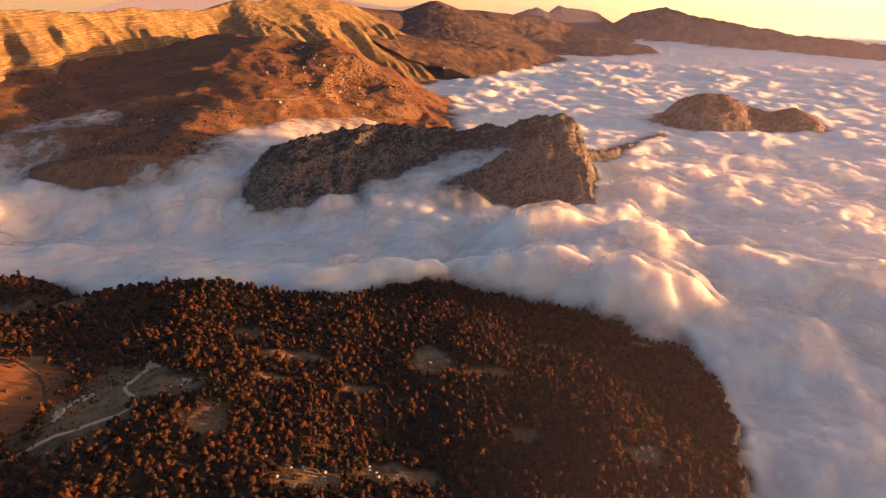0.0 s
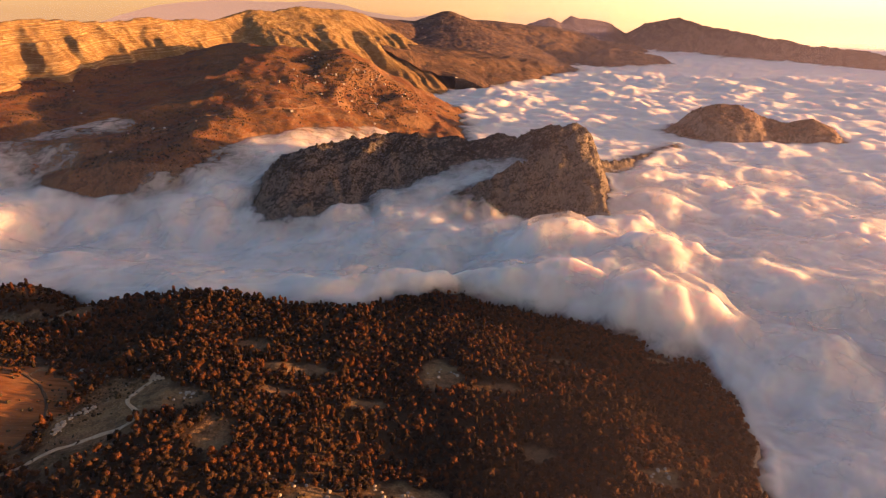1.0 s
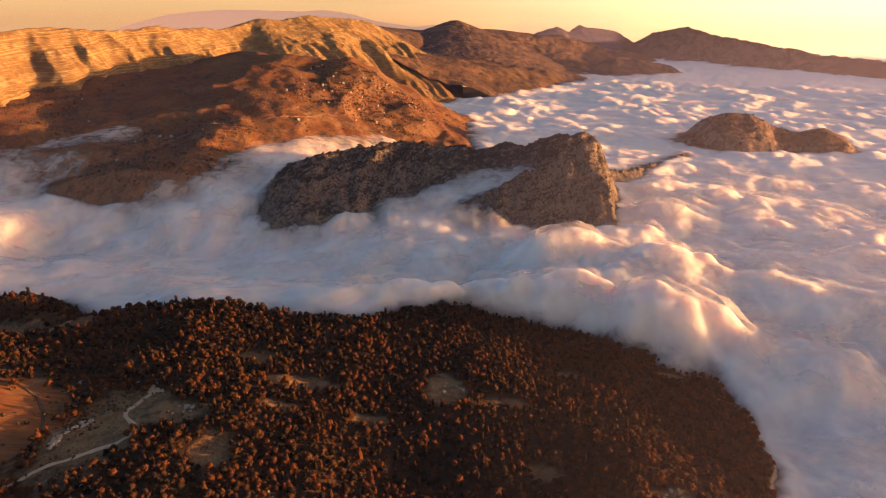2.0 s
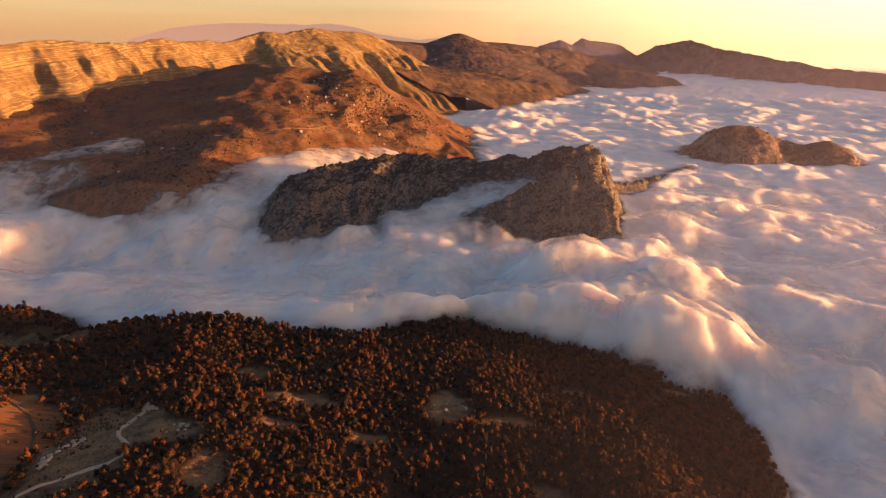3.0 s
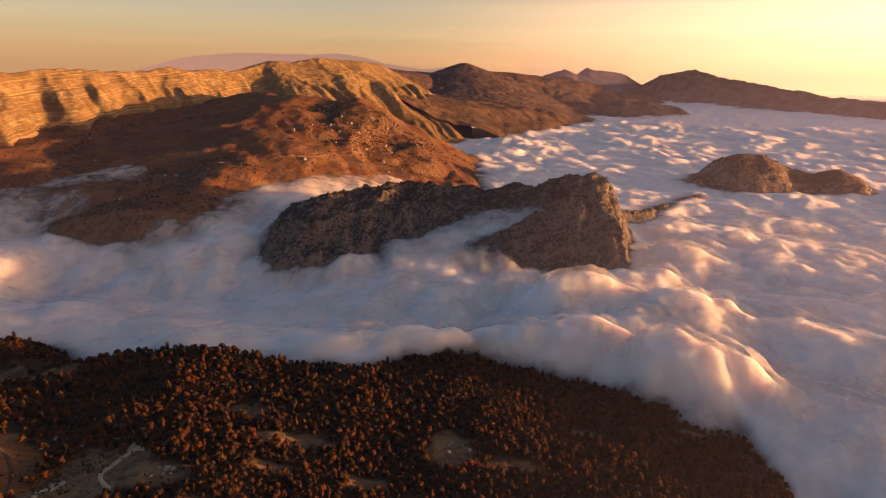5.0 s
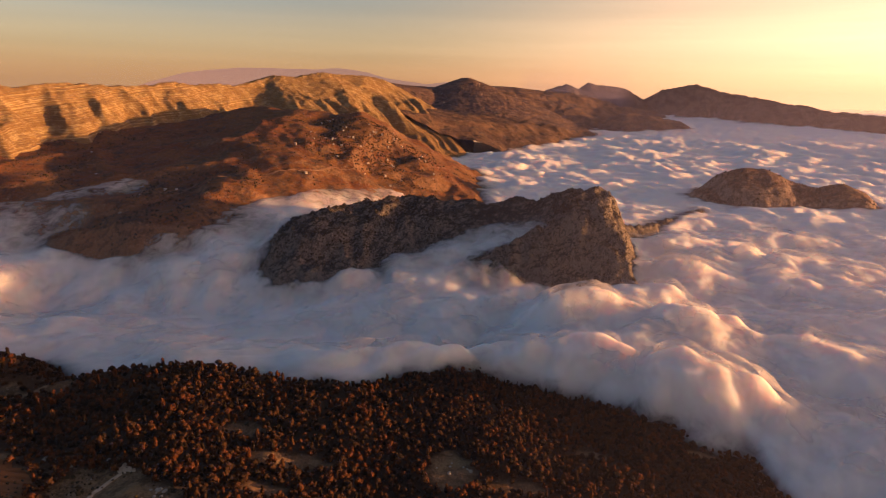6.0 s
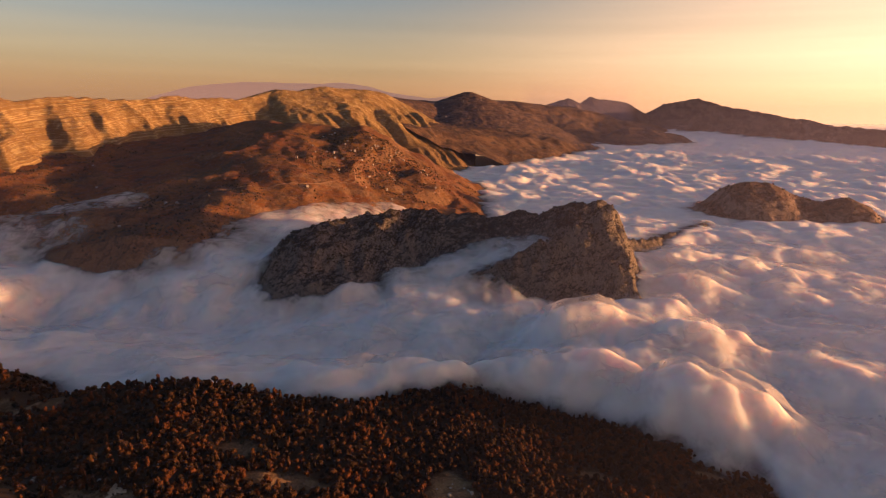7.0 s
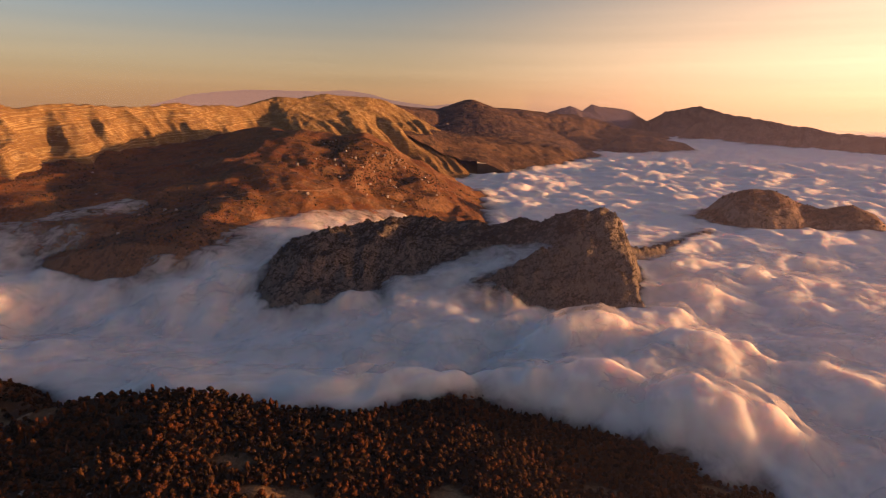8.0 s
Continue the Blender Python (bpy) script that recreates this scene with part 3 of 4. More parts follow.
landform("far_peaks", far_peaks, 300, 1350, 4050, 4560, 10.0, 0, far_mat, "hazy far peaks above the cloud", "mountain")


def ground_sheet():
    a, r = np.meshgrid(np.linspace(0, 2 * math.pi, 97), np.geomspace(0.5, 4250, 44))
    x, y = r * np.sin(a), r * np.cos(a)
    z = np.minimum(cloud_level(r) - 110, -85) + 8 * fbm(x, y, 300, 2, 2)
    return tagged(sheet("ground", np.stack([x.ravel(), y.ravel(), z.ravel()], 1), quads(*x.shape), hill_mat), "valley floor hidden under the cloud", "ground", kind="structure")


ground_sheet()


# ---- the sea of cloud ----
# swells and hollows of the cloud: x, y, breadths, height
# the swell at (720, 470) is added out of sight to shade cloud and hill
SWELLS = [(-582, 756, 90, 70, -20), (-450, 800, 180, 90, -22), (-560, 830, 90, 70, -22), (-220, 855, 110, 50, 15), (-230, 760, 330, 130, -19), (-60, 760, 110, 70, -5), (340, 290, 190, 190, -34), (290, 450, 80, 90, -14), (720, 470, 170, 330, 12), (-450, 555, 80, 60, -16), (-420, 535, 70, 40, -26), (-470, 595, 130, 80, -20),
          (560, 760, 180, 120, -6), (215, 590, 120, 70, -15), (60, 690, 80, 45, -6)]
# heaps with steep sides
HEAPS = [(206, 552, 56, 44, 38), (130, 594, 44, 28, 29), (150, 735, 56, 36, 21), (245, 705, 44, 38, 25), (370, 1030, 90, 60, 14), (0, 606, 80, 30, 17), (-130, 602, 70, 28, 14), (-255, 602, 60, 28, 13), (300, 905, 56, 40, 18), (225, 805, 60, 40, 24)]
# banks of mist that creep up the valleys
BANKS = [[(-60, 890, 44), (0, 925, 58), (55, 965, 70), (105, 1000, 76)], [(-400, 930, 34), (-385, 985, 58), (-350, 1070, 74), (-305, 1180, 79), (-268, 1250, 75), (-212, 1300, 67), (-150, 1350, 50)],
         [(-900, 1080, 54), (-780, 1100, 64), (-705, 1150, 80), (-655, 1215, 91)]]


def puffs(x, y, size, octaves, seed):
    """Rounded heaps with creases between them, 0 to about 1."""
    h = np.abs(fbm(x, y, size, octaves, seed, 0.45)) * 1.5
    return smoothstep(-0.05, 0.8, h) * 0.8 + 0.25 * h - 0.05


def domes(x, y, size, seed):
    """Round billows of uneven size set close together, 0 to 1."""
    x, y = x / size, y / size
    ix, iy = np.floor(x).astype(np.int64), np.floor(y).astype(np.int64)
    total = np.zeros_like(x)
    for i in (-1, 0, 1):
        for j in (-1, 0, 1):
            a, b = lattice(ix + i, iy + j, seed), lattice(ix + i, iy + j, seed + 17) / (2 * math.pi)
            dx, dy = ix + i + 0.5 + 0.36 * np.cos(a) - x, iy + j + 0.5 + 0.36 * np.sin(a) - y
            rise = np.maximum(1 - (dx * dx + dy * dy) / (0.62 + 0.35 * b) ** 2, 0) * (0.45 + 0.55 * b)
            total = total + rise ** 3
    return np.minimum(total ** (1 / 3), 1.2)


def cloud_form(x, y):
    """Height of the broad cloud, its height over the land and how far it is a creeping bank of mist."""
    r = np.sqrt(x * x + y * y)
    wx, wy = x + 50 * fbm(x, y, 260, 2, 81), y + 50 * fbm(x, y, 260, 2, 82)
    out = smoothstep(1000, 1500, r)
    z = (8 - 4 * out) * fbm(wx, wy, 420, 2, 83) + (14 - 9 * out) * puffs(wx * 0.55, wy, 230, 1, 85) - 15 + 3 * out
    sx, sy = x + 20 * fbm(x, y, 70, 2, 95), y + 20 * fbm(x, y, 70, 2, 96)
    for cx, cy, rx, ry, dz in SWELLS:
        z = z + dz * np.exp(-((sx - cx) / rx) ** 2 - ((sy - cy) / ry) ** 2)
    for cx, cy, rx, ry, dz in HEAPS:
        z = z + dz * np.exp(-(((sx - cx) / rx) ** 2 + ((sy - cy) / ry) ** 2) ** 1.5)
    z = cloud_level(r) + z
    mist = np.zeros_like(x)
    for k, line in enumerate(BANKS):
        side = (0.32, 50, 0.6) if k == 0 else (0.24, 70, 0.45)
        bank = ridge(sx, sy, line, side, side, soft=35) + 3 * fbm(x, y, 60, 3, 97) - 2
        mist = np.maximum(mist, smoothstep(-6, 12, bank - z))
        z = np.maximum(z, bank) + 3 * np.exp(-np.abs(z - bank) / 6)
    # mist thins out up the slopes
    clear = z - land(x, y)
    z = z + (3 + 7 * smoothstep(700, 850, r)) * np.exp(-((clear - 2) / 27) ** 2) * np.clip(0.55 + 0.8 * fbm(x, y, 110, 3, 98), 0.05, 1.3) * (1 - mist)
    back, edge = hill_edges(x, y)
    # it stands clear of the hill's sheer side
    z = z - 26 * np.exp(-((x - edge - 10) / 60) ** 2) * smoothstep(560, 470, y)
    on_hill = smoothstep(30, -30, y - back) * smoothstep(15, -20, x - edge) * smoothstep(-600, -480, x)
    top = hill(x, y)
    on_hill = on_hill * smoothstep(-75, -35, top - z)
    return z + on_hill * (np.minimum(top - 9, z) - z), clear, mist


def cloud_top(x, y):
    return cloud_form(x, y)[0]


def thin(ob, value):
    return mark(ob, "thickness", value)


def billows(x, y, lift=0.0):
    """The cloud's surface with its billows swelling outwards: place, depth over the land and share of mist."""
    z, depth, mist = cloud_form(x, y)
    r, a = np.hypot(x, y), np.arctan2(x, y)
    far = smoothstep(900, 2200, r)
    wx, wy = x + 24 * fbm(x, y, 110, 2, 151), y + 24 * fbm(x, y, 110, 2, 152)
    lively = np.clip(0.35 + 0.5 * fbm(x, y, 300, 2, 153) + 0.7 * smoothstep(-250, 150, x), 0.2, 1.35)
    swell = (13 - far) * domes(wx * 0.85, wy, 110, 154) + 9 * domes(wx + 9 * fbm(x, y, 40, 2, 155), wy, 56, 156) + 4.0 * (1 - far) * domes(wx + 6 * fbm(x, y, 24, 2, 157), wy, 30, 158) + 3.0 * fbm(x, y, 38, 4, 160)
    deep = smoothstep(0, 45, depth)
    swell = swell * (1 - mist) * lively * deep * smoothstep(4700, 3600, r) * smoothstep(110, 300, r) - 9 * deep + lift
    zr, za = np.gradient(z, axis=0) / np.gradient(r, axis=0), np.gradient(z, axis=1) / np.maximum(r * np.gradient(np.unwrap(a, axis=1), axis=1), 1e-3)
    nx, ny = -(zr * np.sin(a) + za * np.cos(a)), -(zr * np.cos(a) - za * np.sin(a))
    n = np.sqrt(nx * nx + ny * ny + 1)
    x, y, z = x + nx / n * swell * 0.4, y + ny / n * swell * 0.4, z + swell / n
    return x, y, z, z - land(x, y), mist


def cloud_sea():
    ang = np.concatenate([np.linspace(-52, 52, 590), np.linspace(52, 308, 80)[1:]])
    a, r = np.meshgrid(np.radians(ang), np.concatenate([np.geomspace(110, 350, 40)[:-1], np.geomspace(350, 3200, 390)[:-1], np.geomspace(3200, 4772, 26)]))
    x, y, z, depth, mist = billows(r * np.sin(a), r * np.cos(a))
    ob = sheet("cloud_sea", np.stack([x.ravel(), y.ravel(), z.ravel()], 1), quads(*x.shape), vapour_mat)
    thin(ob, np.minimum(1.12 * (1 - np.exp(-np.maximum(depth, 0) / (15 + 16 * mist))), 1) * smoothstep(4770, 4600, r))
    return tagged(ob, "sea of soft white cloud filling the valleys", "cloud", kind="structure")


cloud_sea()


def wisp_sheet(lift, share, reach):
    """A loose veil of thinner cloud that floats over the billows."""
    a, r = np.meshgrid(np.radians(np.linspace(-47, 47, 360)), np.geomspace(330, reach, 230))
    x, y, z, depth, mist = billows(r * np.sin(a), r * np.cos(a), lift + 0.25 * lift * fbm(r * np.sin(a), r * np.cos(a), 44, 3, int(lift * 10)))
    t = share * (1 - np.exp(-np.maximum(depth - lift - 12, 0) / 25)) * smoothstep(330, 420, r) * smoothstep(reach, reach * 0.7, r) * smoothstep(47, 42, np.degrees(np.abs(a)))
    ob = sheet("cloud_wisp", np.stack([x.ravel(), y.ravel(), z.ravel()], 1), quads(*x.shape), wisp_mat)
    thin(ob, t)
    tagged(ob, "loose veil of thin cloud over the cloud sea", "cloud", kind="structure")


wisp_sheet(8.0, 0.55, 1600)


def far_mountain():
    """A flat glowing shape of the mountain on the horizon, its haze painted in."""
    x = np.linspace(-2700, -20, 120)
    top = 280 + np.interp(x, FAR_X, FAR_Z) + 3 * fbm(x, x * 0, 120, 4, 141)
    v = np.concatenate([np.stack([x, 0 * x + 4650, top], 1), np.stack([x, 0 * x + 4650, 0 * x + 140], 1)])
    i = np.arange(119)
    return tagged(sheet("backdrop", v, np.stack([i, i + 120, i + 121, i + 1], 1), painted_far_haze_mat), "flat purple mountain far off, its haze painted as a glow", "mountain", kind="structure")


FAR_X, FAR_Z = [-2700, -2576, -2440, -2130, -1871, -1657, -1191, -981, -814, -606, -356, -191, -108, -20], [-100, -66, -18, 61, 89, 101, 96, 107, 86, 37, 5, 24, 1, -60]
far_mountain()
# curved tinted sheets imitate haze; the nearest lifts the hill's dark tones
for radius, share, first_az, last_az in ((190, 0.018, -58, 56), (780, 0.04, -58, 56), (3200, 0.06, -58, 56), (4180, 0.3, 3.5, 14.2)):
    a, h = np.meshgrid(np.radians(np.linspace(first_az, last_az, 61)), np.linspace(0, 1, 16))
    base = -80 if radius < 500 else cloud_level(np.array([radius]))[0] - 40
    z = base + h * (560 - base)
    ob = sheet("painted_haze_sheet", np.stack([(radius * np.sin(a)).ravel(), (radius * np.cos(a)).ravel(), z.ravel()], 1), quads(*a.shape), haze)
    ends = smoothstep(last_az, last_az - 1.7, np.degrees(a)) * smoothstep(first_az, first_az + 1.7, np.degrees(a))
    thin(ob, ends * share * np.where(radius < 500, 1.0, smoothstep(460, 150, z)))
    tagged(ob, "tinted see-through sheet that imitates evening haze", "haze", kind="structure")


# ---- trees ----
rng = np.random.default_rng(7)
PHI = (1 + 5 ** 0.5) / 2
ICO_V = np.array([(-1, PHI, 0), (1, PHI, 0), (-1, -PHI, 0), (1, -PHI, 0), (0, -1, PHI), (0, 1, PHI), (0, -1, -PHI), (0, 1, -PHI), (PHI, 0, -1), (PHI, 0, 1), (-PHI, 0, -1), (-PHI, 0, 1)]) / math.sqrt(1 + PHI * PHI)
ICO_F = np.array([(i, j, k) for i in range(12) for j in range(i + 1, 12) for k in range(j + 1, 12)
                  if max(np.linalg.norm(ICO_V[i] - ICO_V[j]), np.linalg.norm(ICO_V[j] - ICO_V[k]), np.linalg.norm(ICO_V[i] - ICO_V[k])) < 1.1])
for f in ICO_F:
    a, b, c = ICO_V[f]
    if np.dot(np.cross(b - a, c - a), a + b + c) < 0:
        f[1], f[2] = f[2], f[1]


def crown(kind, leaves, seed):
    """Ragged crown of leaf clumps round a dark core: verts, triangles, about 3 m in radius, its foot at z = 0."""
    g = np.random.default_rng(seed)
    if kind == "cone":
        wide, tall, mid = 2.1, 4.3, 4.2
    elif kind == "flat":
        wide, tall, mid = 3.3, 1.9, 3.4
    else:
        wide, tall, mid = 2.9, 2.6, 3.2
    v, f, n = [], [], 0
    # foliage masses
    turn = g.uniform(0, 6.28)
    spots = [(0, 0, 0.3, 0.66)] + [(math.cos(turn + a) * 0.45, math.sin(turn + a) * 0.45, g.uniform(-0.4, 0.1), g.uniform(0.42, 0.55)) for a in (0, 2.2, 4.1)]
    if kind == "cone":
        spots = [(0, 0, 0.55, 0.34), (0.1, 0.08, 0.1, 0.55), (-0.08, 0.05, -0.4, 0.72)]
    for cx, cy, cz, size in spots:
        lump = ICO_V * (1 + 0.14 * g.normal(size=(12, 1))) * size
        v.append((lump + (cx, cy, cz)) * (wide, wide, tall) + (0, 0, mid))
        f.append(ICO_F + n)
        n += 12
    # sprays of leaves that clothe them
    for i in range(leaves):
        cx, cy, cz, size = spots[i % len(spots)]
        d = g.normal(size=3)
        d[2] = abs(d[2]) - 0.25
        d /= np.linalg.norm(d)
        p = (np.array((cx, cy, cz)) + d * size * g.uniform(0.92, 1.12)) * (wide, wide, tall) + (0, 0, mid)
        d = d + 0.55 * g.normal(size=3)
        d /= np.linalg.norm(d)
        u = np.cross(d, g.normal(size=3))
        u /= np.linalg.norm(u)
        w = np.cross(d, u)
        s = g.uniform(0.45, 0.85)
        v.append(np.array([p - u * s, p - w * s * 0.8 - d * 0.25, p + u * s * 0.9, p + w * s * 0.8 + d * 0.3]))
        f.append(np.array([(n, n + 1, n + 2), (n, n + 2, n + 3)]))
        n += 4
    return np.concatenate(v), np.concatenate(f)


def trunk_shape():
    """Tapered trunk with three limbs."""
    v, f, n = [], [], 0

    def limb(a, b, ra, rb, sides=5):
        nonlocal n
        a, b = np.array(a, float), np.array(b, float)
        way_ = (b - a) / np.linalg.norm(b - a)
        u = np.cross(way_, (0.3, 0.9, 0.1))
        u /= np.linalg.norm(u)
        w = np.cross(way_, u)
        for p, r in ((a, ra), (b, rb)):
            for k in range(sides):
                t = 2 * math.pi * k / sides
                v.append(p + r * (math.cos(t) * u + math.sin(t) * w))
        for k in range(sides):
            j = (k + 1) % sides
            f.append((n + k, n + j, n + sides + j))
            f.append((n + k, n + sides + j, n + sides + k))
        n += 2 * sides
    limb((0, 0, -0.8), (0.1, 0, 2.2), 0.32, 0.2)
    limb((0.1, 0, 1.7), (1.2, 0.4, 3.4), 0.16, 0.07, 4)
    limb((0.1, 0, 1.9), (-1.0, 0.6, 3.6), 0.15, 0.06, 4)
    limb((0.1, 0, 2.0), (0.1, -0.9, 4.2), 0.15, 0.06, 4)
    return np.array(v), np.array(f)


def scatter_trees():
    gx, gy = np.meshgrid(np.arange(-600, 262, 4.2), np.arange(238, 660, 4.2))
    x = (gx + rng.uniform(-2.2, 2.2, gx.shape)).ravel()
    y = (gy + rng.uniform(-2.2, 2.2, gy.shape)).ravel()
    z = hill(x, y)
    slope = np.hypot(hill(x + 2, y) - z, hill(x, y + 2) - z) / 2
    wood = fbm(x, y, 70, 3, 93) * 0.4 + 1.05 - 0.3 * smoothstep(-150, -330, x)
    keep = (open_ground(x, y) < 0.5) & (rng.uniform(0, 1, x.shape) < wood) & (slope < 1.25) & (z > -25) & ((y < hill_edges(x, y)[0] + 22) | (x < -370))
    return x[keep], y[keep], z[keep]


SHAPES = [crown("round", 20, 1), crown("round", 20, 2), crown("flat", 20, 3), crown("cone", 20, 4), crown("round", 20, 5)]
TRUNK = trunk_shape()


def wood():
    x, y, z = scatter_trees()
    size = rng.uniform(0.66, 1.15, x.shape) * (0.72 + 0.5 * rng.uniform(0, 1, x.shape) ** 2)
    turn = rng.uniform(0, 2 * math.pi, x.shape)
    kind = rng.choice(len(SHAPES), x.shape, p=(0.26, 0.26, 0.14, 0.12, 0.22))
    order = np.argsort(np.where(y < 288, 9999, y) + np.abs(x + 40) * 0.06)
    near, rest = order[:300], order[300:]
    models = []
    for k, (v, f) in enumerate(SHAPES):
        base = new("tree")
        tagged(base, ("broad oak with a ragged rusty green crown on the hillside", "low oak with a ragged brown-green crown on the hillside", "spreading flat-topped pine on the rocky hillside",
                      "dark pointed conifer on the wooded hillside", "small oak with a dense dark green crown on the hillside")[k], "tree", "trees on the hill")
        for name, (pv, pf), mat in (("trunk", TRUNK, bark_mat), ("crown", (v, f), leaf_near)):
            ob = sheet(name, pv, pf, mat, smooth=False)
            ob.parent = base
        models.append(base)
    used = set()
    for i in near:
        k = int(kind[i])
        m = pose(x[i], y[i], z[i], 0, 0, math.degrees(turn[i])) @ Matrix.Scale(size[i], 4)
        if k not in used:
            models[k].matrix_basis = m
            used.add(k)
        else:
            ob = copy_thing(models[k], m)
            ob.matrix_basis = m
    vs, fs, tones, n = [], [], [], 0
    for k, (v, f) in enumerate(SHAPES):
        sel = rest[kind[rest] == k]
        c, s = np.cos(turn[sel]), np.sin(turn[sel])
        px = (v[None, :, 0] * c[:, None] - v[None, :, 1] * s[:, None]) * size[sel, None] + x[sel, None]
        py = (v[None, :, 0] * s[:, None] + v[None, :, 1] * c[:, None]) * size[sel, None] + y[sel, None]
        pz = v[None, :, 2] * size[sel, None] + z[sel, None] - 0.4
        vs.append(np.stack([px, py, pz], -1).reshape(-1, 3))
        tones.append(np.repeat(rng.uniform(0, 1, len(sel)), len(v)))
        fs.append((f[None] + (np.arange(len(sel)) * len(v))[:, None, None] + n).reshape(-1, 3))
        n += len(sel) * len(v)
    ob = sheet("woodland", np.concatenate(vs), np.concatenate(fs), leaf_far, smooth=False)
    mark(ob, "tone", np.concatenate(tones))
    tagged(ob, "dense rusty green woodland covering the hill", "trees", kind="stuff")


wood()


def scrub(name, f, spots, low, high, label, seed):
    """Low bushes as ragged clumps; spots: centre, spread and count."""
    g = np.random.default_rng(seed)
    xs, ys = [], []
    for cx, cy, sx, sy, count in spots:
        xs.append(cx + sx * g.uniform(-1, 1, count))
        ys.append(cy + sy * g.uniform(-1, 1, count))
    x, y = np.concatenate(xs), np.concatenate(ys)
    z = f(x, y)
    keep = (z > cloud_level(np.hypot(x, y)) - 8) & (fbm(x, y, 60, 3, seed) > -0.35)
    x, y, z = x[keep], y[keep], z[keep]
    n = len(x)
    size = g.uniform(low, high, (n, 1, 1)) * (0.7 + 0.6 * g.uniform(0, 1, (n, 1, 1)) ** 2)
    v = ICO_V[None] * (1 + 0.35 * g.normal(size=(n, 12, 1))) * size * (1, 1, 0.9)
    v = v + np.stack([x, y, z + size[:, 0, 0] * 0.5], -1)[:, None]
    faces = (ICO_F[None] + (np.arange(n) * 12)[:, None, None]).reshape(-1, 3)
    return tagged(sheet(name, v.reshape(-1, 3), faces, scrub_mat, smooth=False), label, "bushes", kind="stuff")


scrub("rock_scrub", rocky, [(-40, 990, 300, 130, 4200), (-200, 970, 150, 100, 5200), (0, 1010, 170, 60, 2400), (150, 920, 100, 90, 1300), (40, 866, 16, 9, 40), (75, 885, 20, 10, 50), (115, 905, 20, 10, 50), (155, 921, 18, 9, 50), (188, 934, 14, 8, 40)], 0.5, 1.35, "dark scrub dotted over the grey rock", 101)
scrub("slope_scrub", village_mountain, [(-240, 1500, 130, 120, 1300), (-300, 1660, 110, 60, 400), (-180, 1620, 90, 90, 400), (-250, 1480, 260, 260, 700), (-560, 1300, 300, 350, 400), (-500, 1080, 110, 150, 1100)], 0.9, 2.0, "dark trees and scrub between the houses", 102)
scrub("valley_scrub", valley_side, [(-820, 1380, 150, 200, 900), (-740, 1250, 110, 120, 500), (-680, 1600, 90, 150, 400)], 0.9, 2.0, "dark scrub on the shaded valley side", 105)
scrub("island_scrub", island, [(740, 1550, 190, 90, 500)], 1.0, 2.2, "dark scrub on the brown hill", 103)
scrub("hill_scrub", hill, [(-200, 400, 250, 180, 1500), (-215, 352, 45, 50, 200), (-170, 370, 30, 30, 120), (-250, 372, 30, 25, 120), (-60, 300, 60, 14, 120)], 0.4, 1.4, "low dry scrub between the trees", 104)


# ---- roads, field, rocks ----
def ribbon(name, points, width, f, material, label, lift=0.25):
    """A road laid on the land along smooth line through points."""
    p = np.array(points, float)
    t = np.concatenate([[0], np.cumsum(np.hypot(*np.diff(p, axis=0).T))])
    s = np.arange(0, t[-1], 1.5)
    x, y = np.interp(s, t, p[:, 0]), np.interp(s, t, p[:, 1])
    for _ in range(6):
        x[1:-1], y[1:-1] = (x[:-2] + x[1:-1] * 2 + x[2:]) / 4, (y[:-2] + y[1:-1] * 2 + y[2:]) / 4
    dx, dy = np.gradient(x), np.gradient(y)
    n = np.hypot(dx, dy)
    w = width * (1 + 0.25 * fbm(x, y, 7, 3, 5))
    rows = []
    for k, drop in ((-1.25, -0.6), (-1, 0), (-0.33, 0.05), (0.33, 0.05), (1, 0), (1.25, -0.6)):
        px, py = x - dy / n * w * k / 2, y + dx / n * w * k / 2
        rows.append(np.stack([px, py, f(px, py) + lift + drop], -1))
    v = np.stack(rows, 1)
    return tagged(sheet(name, v.reshape(-1, 3), quads(len(x), 6), material), label, "road", kind="structure")


def patch(name, cx, cy, rx, ry, f, material, label, lift=0.15):
    a, r = np.meshgrid(np.linspace(0, 2 * math.pi, 61), np.linspace(0.02, 1.08, 22))
    k = r * (1 + 0.3 * fbm(np.cos(a) * 3 + cx, np.sin(a) * 3 + cy, 2.0, 4, 6)) * (np.abs(np.cos(a)) ** 4 + np.abs(np.sin(a)) ** 4) ** -0.2
    x, y = cx + rx * k * np.cos(a), cy + ry * k * np.sin(a)
    z = f(x, y) + lift - 1.2 * smoothstep(0.98, 1.08, r)
    return tagged(sheet(name, np.stack([x.ravel(), y.ravel(), z.ravel()], 1), quads(*x.shape), material), label, "field", kind="structure")


patch("field", -318, 342, 56, 50, hill, field_mat, "bare reddish field with furrows on the hill")
ribbon("dirt_road", [(-275, 268), (-258, 291), (-238, 313), (-212, 331), (-203, 343), (-208, 352), (-220, 362), (-224, 371), (-220, 382), (-214, 392)], 2.7, hill, road_mat, "pale winding dirt road through the wood")
ribbon("track", [(-335, 392), (-312, 390), (-292, 380), (-276, 363), (-266, 345), (-262, 330), (-266, 312)], 2.0, hill, track_mat, "dark earth track round the bare field", 0.45)
ribbon("slope_road", [(-600, 1108), (-544, 1132), (-504, 1158), (-461, 1182), (-398, 1218), (-334, 1264), (-289, 1312), (-250, 1360), (-262, 1410)], 2.2, village_mountain, slope_road_mat, "pale road along the mountain slope below the houses", 0.5)
patch("turning_place", -214, 394, 5.5, 4.5, hill, road_mat, "pale dirt turning place at the road's end", 0.3)


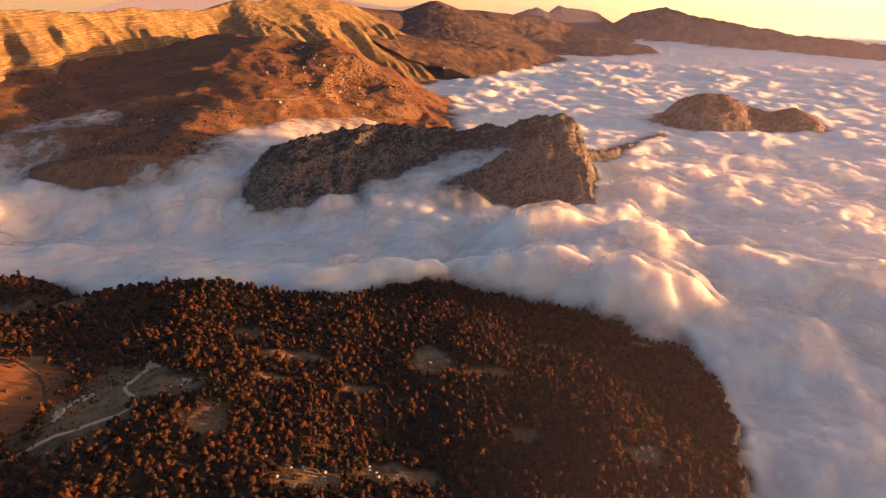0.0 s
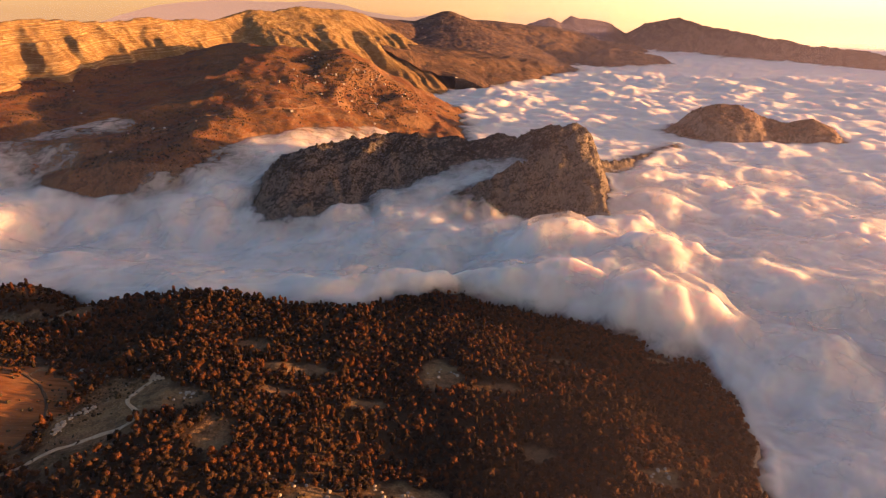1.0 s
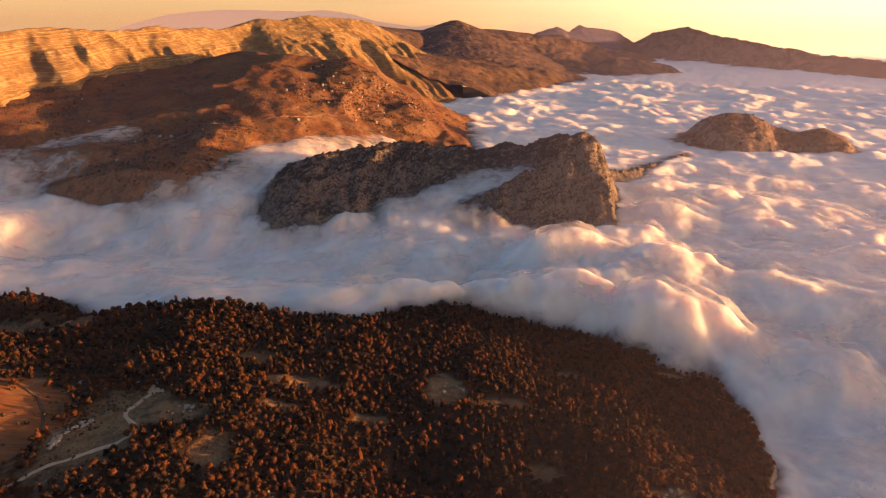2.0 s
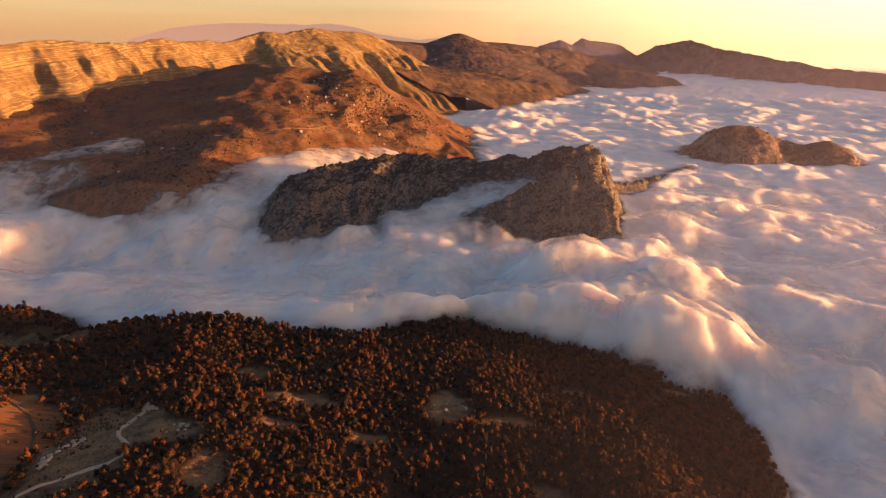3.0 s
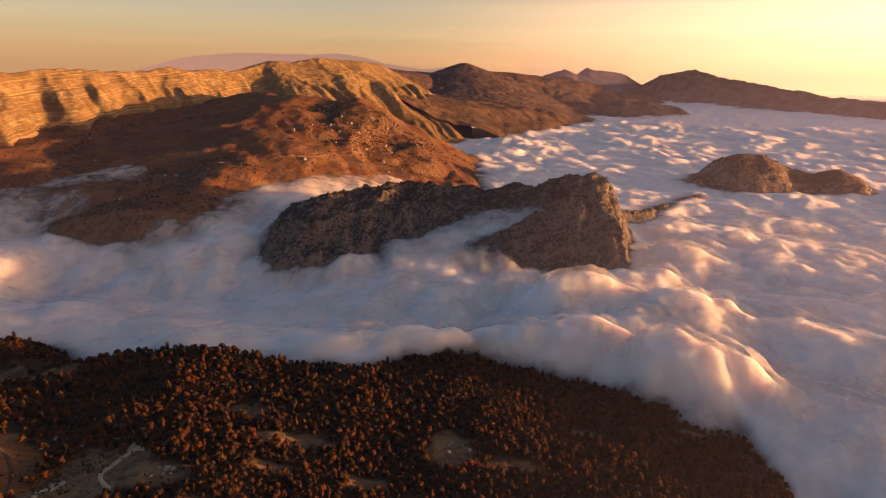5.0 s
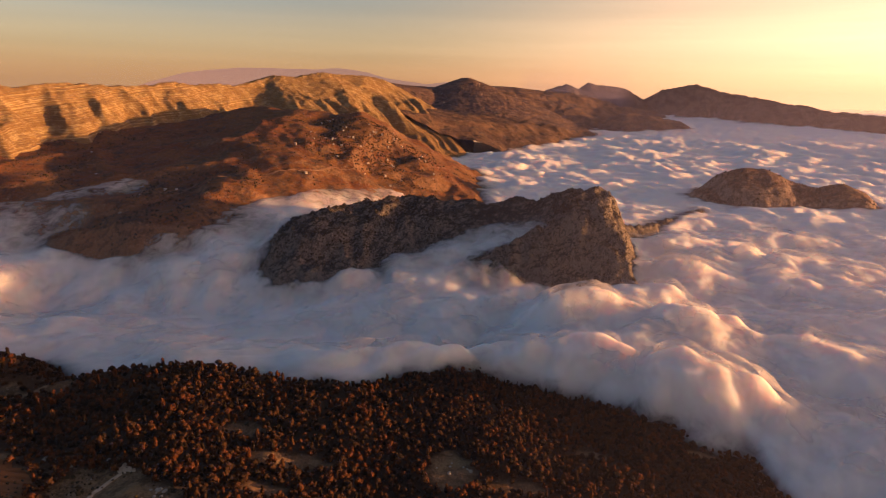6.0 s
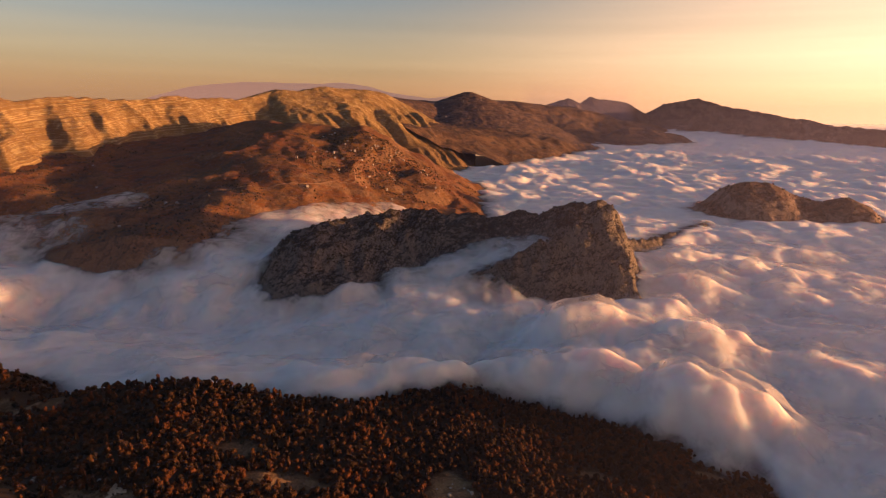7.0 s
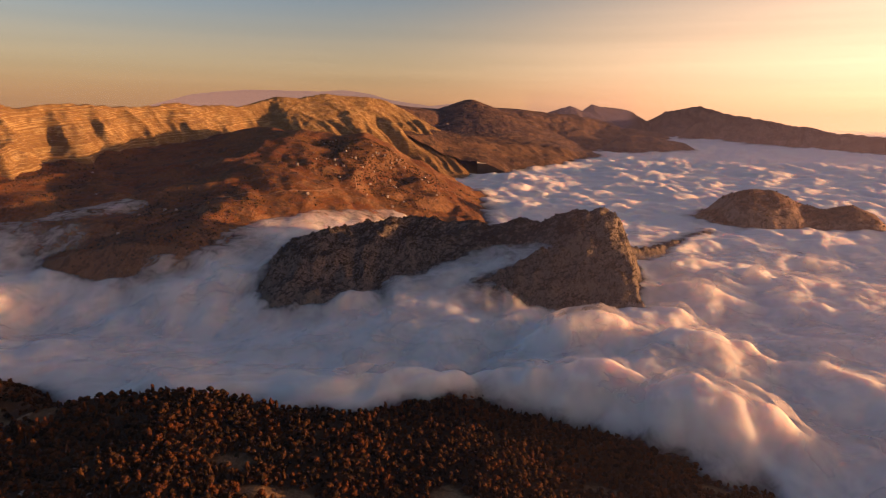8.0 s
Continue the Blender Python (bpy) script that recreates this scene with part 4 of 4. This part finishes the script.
def boulder(seed):
    g = np.random.default_rng(seed)
    bm = bmesh.new()
    bmesh.ops.create_icosphere(bm, subdivisions=2, radius=1.0)
    for v in bm.verts:
        c = v.co
        k = 1 + 0.3 * noise.noise(c * 1.3 + Vector((seed, 0, 0))) + 0.12 * noise.noise(c * 3.1)
        v.co = Vector((c.x * k * 1.25, c.y * k, c.z * k * 0.75))
    me = bpy.data.meshes.new("boulder")
    bm.to_mesh(me)
    bm.free()
    me.materials.append(boulder_mat)
    return tagged(new("boulder", me), "pale limestone boulder lying on the open slope", "boulder", "boulders on the slope")


def boulders():
    models = [boulder(s) for s in (3, 5, 9)]
    g = np.random.default_rng(11)
    spots = []
    for cx, cy, sx, sy, n in ((-246, 345, 5, 17, 46), (-183, 370, 7, 5, 10), (-60, 300, 45, 9, 34), (137, 326, 8, 6, 14), (230, 480, 8, 20, 14), (-245, 402, 30, 6, 22), (-5, 428, 12, 10, 8), (-395, 500, 40, 14, 18)):
        for _ in range(n):
            k = g.uniform(-1, 1)
            spots.append((cx + sx * k + g.normal() * 2, cy + sy * k * (1 if sy > sx else 0.3) + g.normal() * 2.0 + (0 if sy > sx else sy * g.uniform(-1, 1))))
    for i, (x, y) in enumerate(spots):
        s = g.uniform(0.5, 1.5)
        z = float(hill(np.array([x]), np.array([y]))[0])
        m = pose(x, y, z + 0.15 * s, 0, 0, g.uniform(0, 360)) @ Matrix.Scale(s, 4)
        if i < 3:
            models[i].matrix_basis = m
        else:
            copy_thing(models[i % 3], m).matrix_basis = m


boulders()


# ---- houses ----
def box(bm, x0, x1, y0, y1, z0, z1):
    c = [bm.verts.new((x, y, z)) for z in (z0, z1) for x, y in ((x0, y0), (x1, y0), (x1, y1), (x0, y1))]
    for f in ((3, 2, 1, 0), (4, 5, 6, 7), (0, 1, 5, 4), (1, 2, 6, 5), (2, 3, 7, 6), (3, 0, 4, 7)):
        bm.faces.new([c[i] for i in f])


def part(name, bm, material, parent, label=""):
    me = bpy.data.meshes.new(name)
    bm.to_mesh(me)
    bm.free()
    me.materials.append(material)
    ob = new(name, me)
    ob.parent = parent
    return tagged(ob, label)


def house(width, depth, storeys, pitched, label):
    base = tagged(new("house"), label, "house", "houses on the slopes")
    h = 3.1 * storeys
    bm = bmesh.new()
    box(bm, -width / 2, width / 2, -depth / 2, depth / 2, -3.0, h)
    part("wall", bm, wall_mat, base)
    bm = bmesh.new()
    if pitched:
        e, top = 0.5, 2.4
        v = [bm.verts.new(p) for p in ((-width / 2 - e, -depth / 2 - e, h - 0.1), (width / 2 + e, -depth / 2 - e, h - 0.1), (width / 2 + e, depth / 2 + e, h - 0.1), (-width / 2 - e, depth / 2 + e, h - 0.1),
                                       (-width / 4, 0, h + top), (width / 4, 0, h + top))]
        for f in ((3, 2, 1, 0), (0, 1, 5, 4), (2, 3, 4, 5), (1, 2, 5), (3, 0, 4)):
            bm.faces.new([v[i] for i in f])
        part("roof", bm, roof_mat, base, "red tiled roof")
    else:
        box(bm, -width / 2 - 0.25, width / 2 + 0.25, -depth / 2 - 0.25, depth / 2 + 0.25, h, h + 0.5)
        part("roof", bm, wall_mat, base)
    for side in (-1, 1):
        for k in range(storeys):
            for x in (-width / 4, width / 4):
                bm = bmesh.new()
                y = side * (depth / 2 + 0.03)
                box(bm, x - 0.7, x + 0.7, min(y, y - side * 0.2), max(y, y - side * 0.2), 3.1 * k + 0.9, 3.1 * k + 2.3)
                part("window", bm, glass_mat, base)
    bm = bmesh.new()
    box(bm, width / 2 - 0.15, width / 2 + 0.05, -0.55, 0.55, 0, 2.1)
    part("door", bm, bark_mat, base, "dark wooden door")
    return base


def houses():
    models = [house(10, 8, 2, False, "pale plastered house with a flat roof on the slope"), house(12, 8, 1, True, "low pale house with a red tiled roof on the slope"),
              house(8, 8, 3, False, "tall pale house with three storeys and flat roof")]
    spots = [(-289, 1552, 2), (-227, 1612, 2), (-319, 1612, 0), (-325, 1250, 0), (-171, 1348, 0), (-231, 1370, 1), (-558, 1142, 0), (-594, 1118, 1), (-536, 1140, 0), (-583, 1032, 0), (-295, 1394, 0), (-232, 1426, 1),
             (-182, 1476, 0), (-349, 1514, 1), (-262, 1500, 0), (-300, 1465, 0)]
    g = np.random.default_rng(31)
    for _ in range(40):
        spots.append((g.uniform(-400, -80), g.uniform(1380, 1720), int(g.integers(0, 3))))
    lists = [(x, y, k, village_mountain) for x, y, k in spots]
    lists += [(-799, 1468, 0, valley_side), (-700, 1420, 1, valley_side), (-740, 1560, 0, valley_side), (-760, 1260, 0, valley_side), (-840, 1380, 2, valley_side)]
    for _ in range(55):
        lists.append((g.uniform(-300, 560), g.uniform(3200, 3800), int(g.integers(0, 3)), plateau))
    first = set()
    for x, y, k, f in lists:
        z = float(f(np.array([x]), np.array([y]))[0])
        m = pose(x, y, z + 0.2, 0, 0, g.uniform(-40, 40)) @ Matrix.Scale(g.uniform(0.34, 0.54), 4)
        if k not in first:
            models[k].matrix_basis = m
            first.add(k)
        else:
            copy_thing(models[k], m).matrix_basis = m


houses()
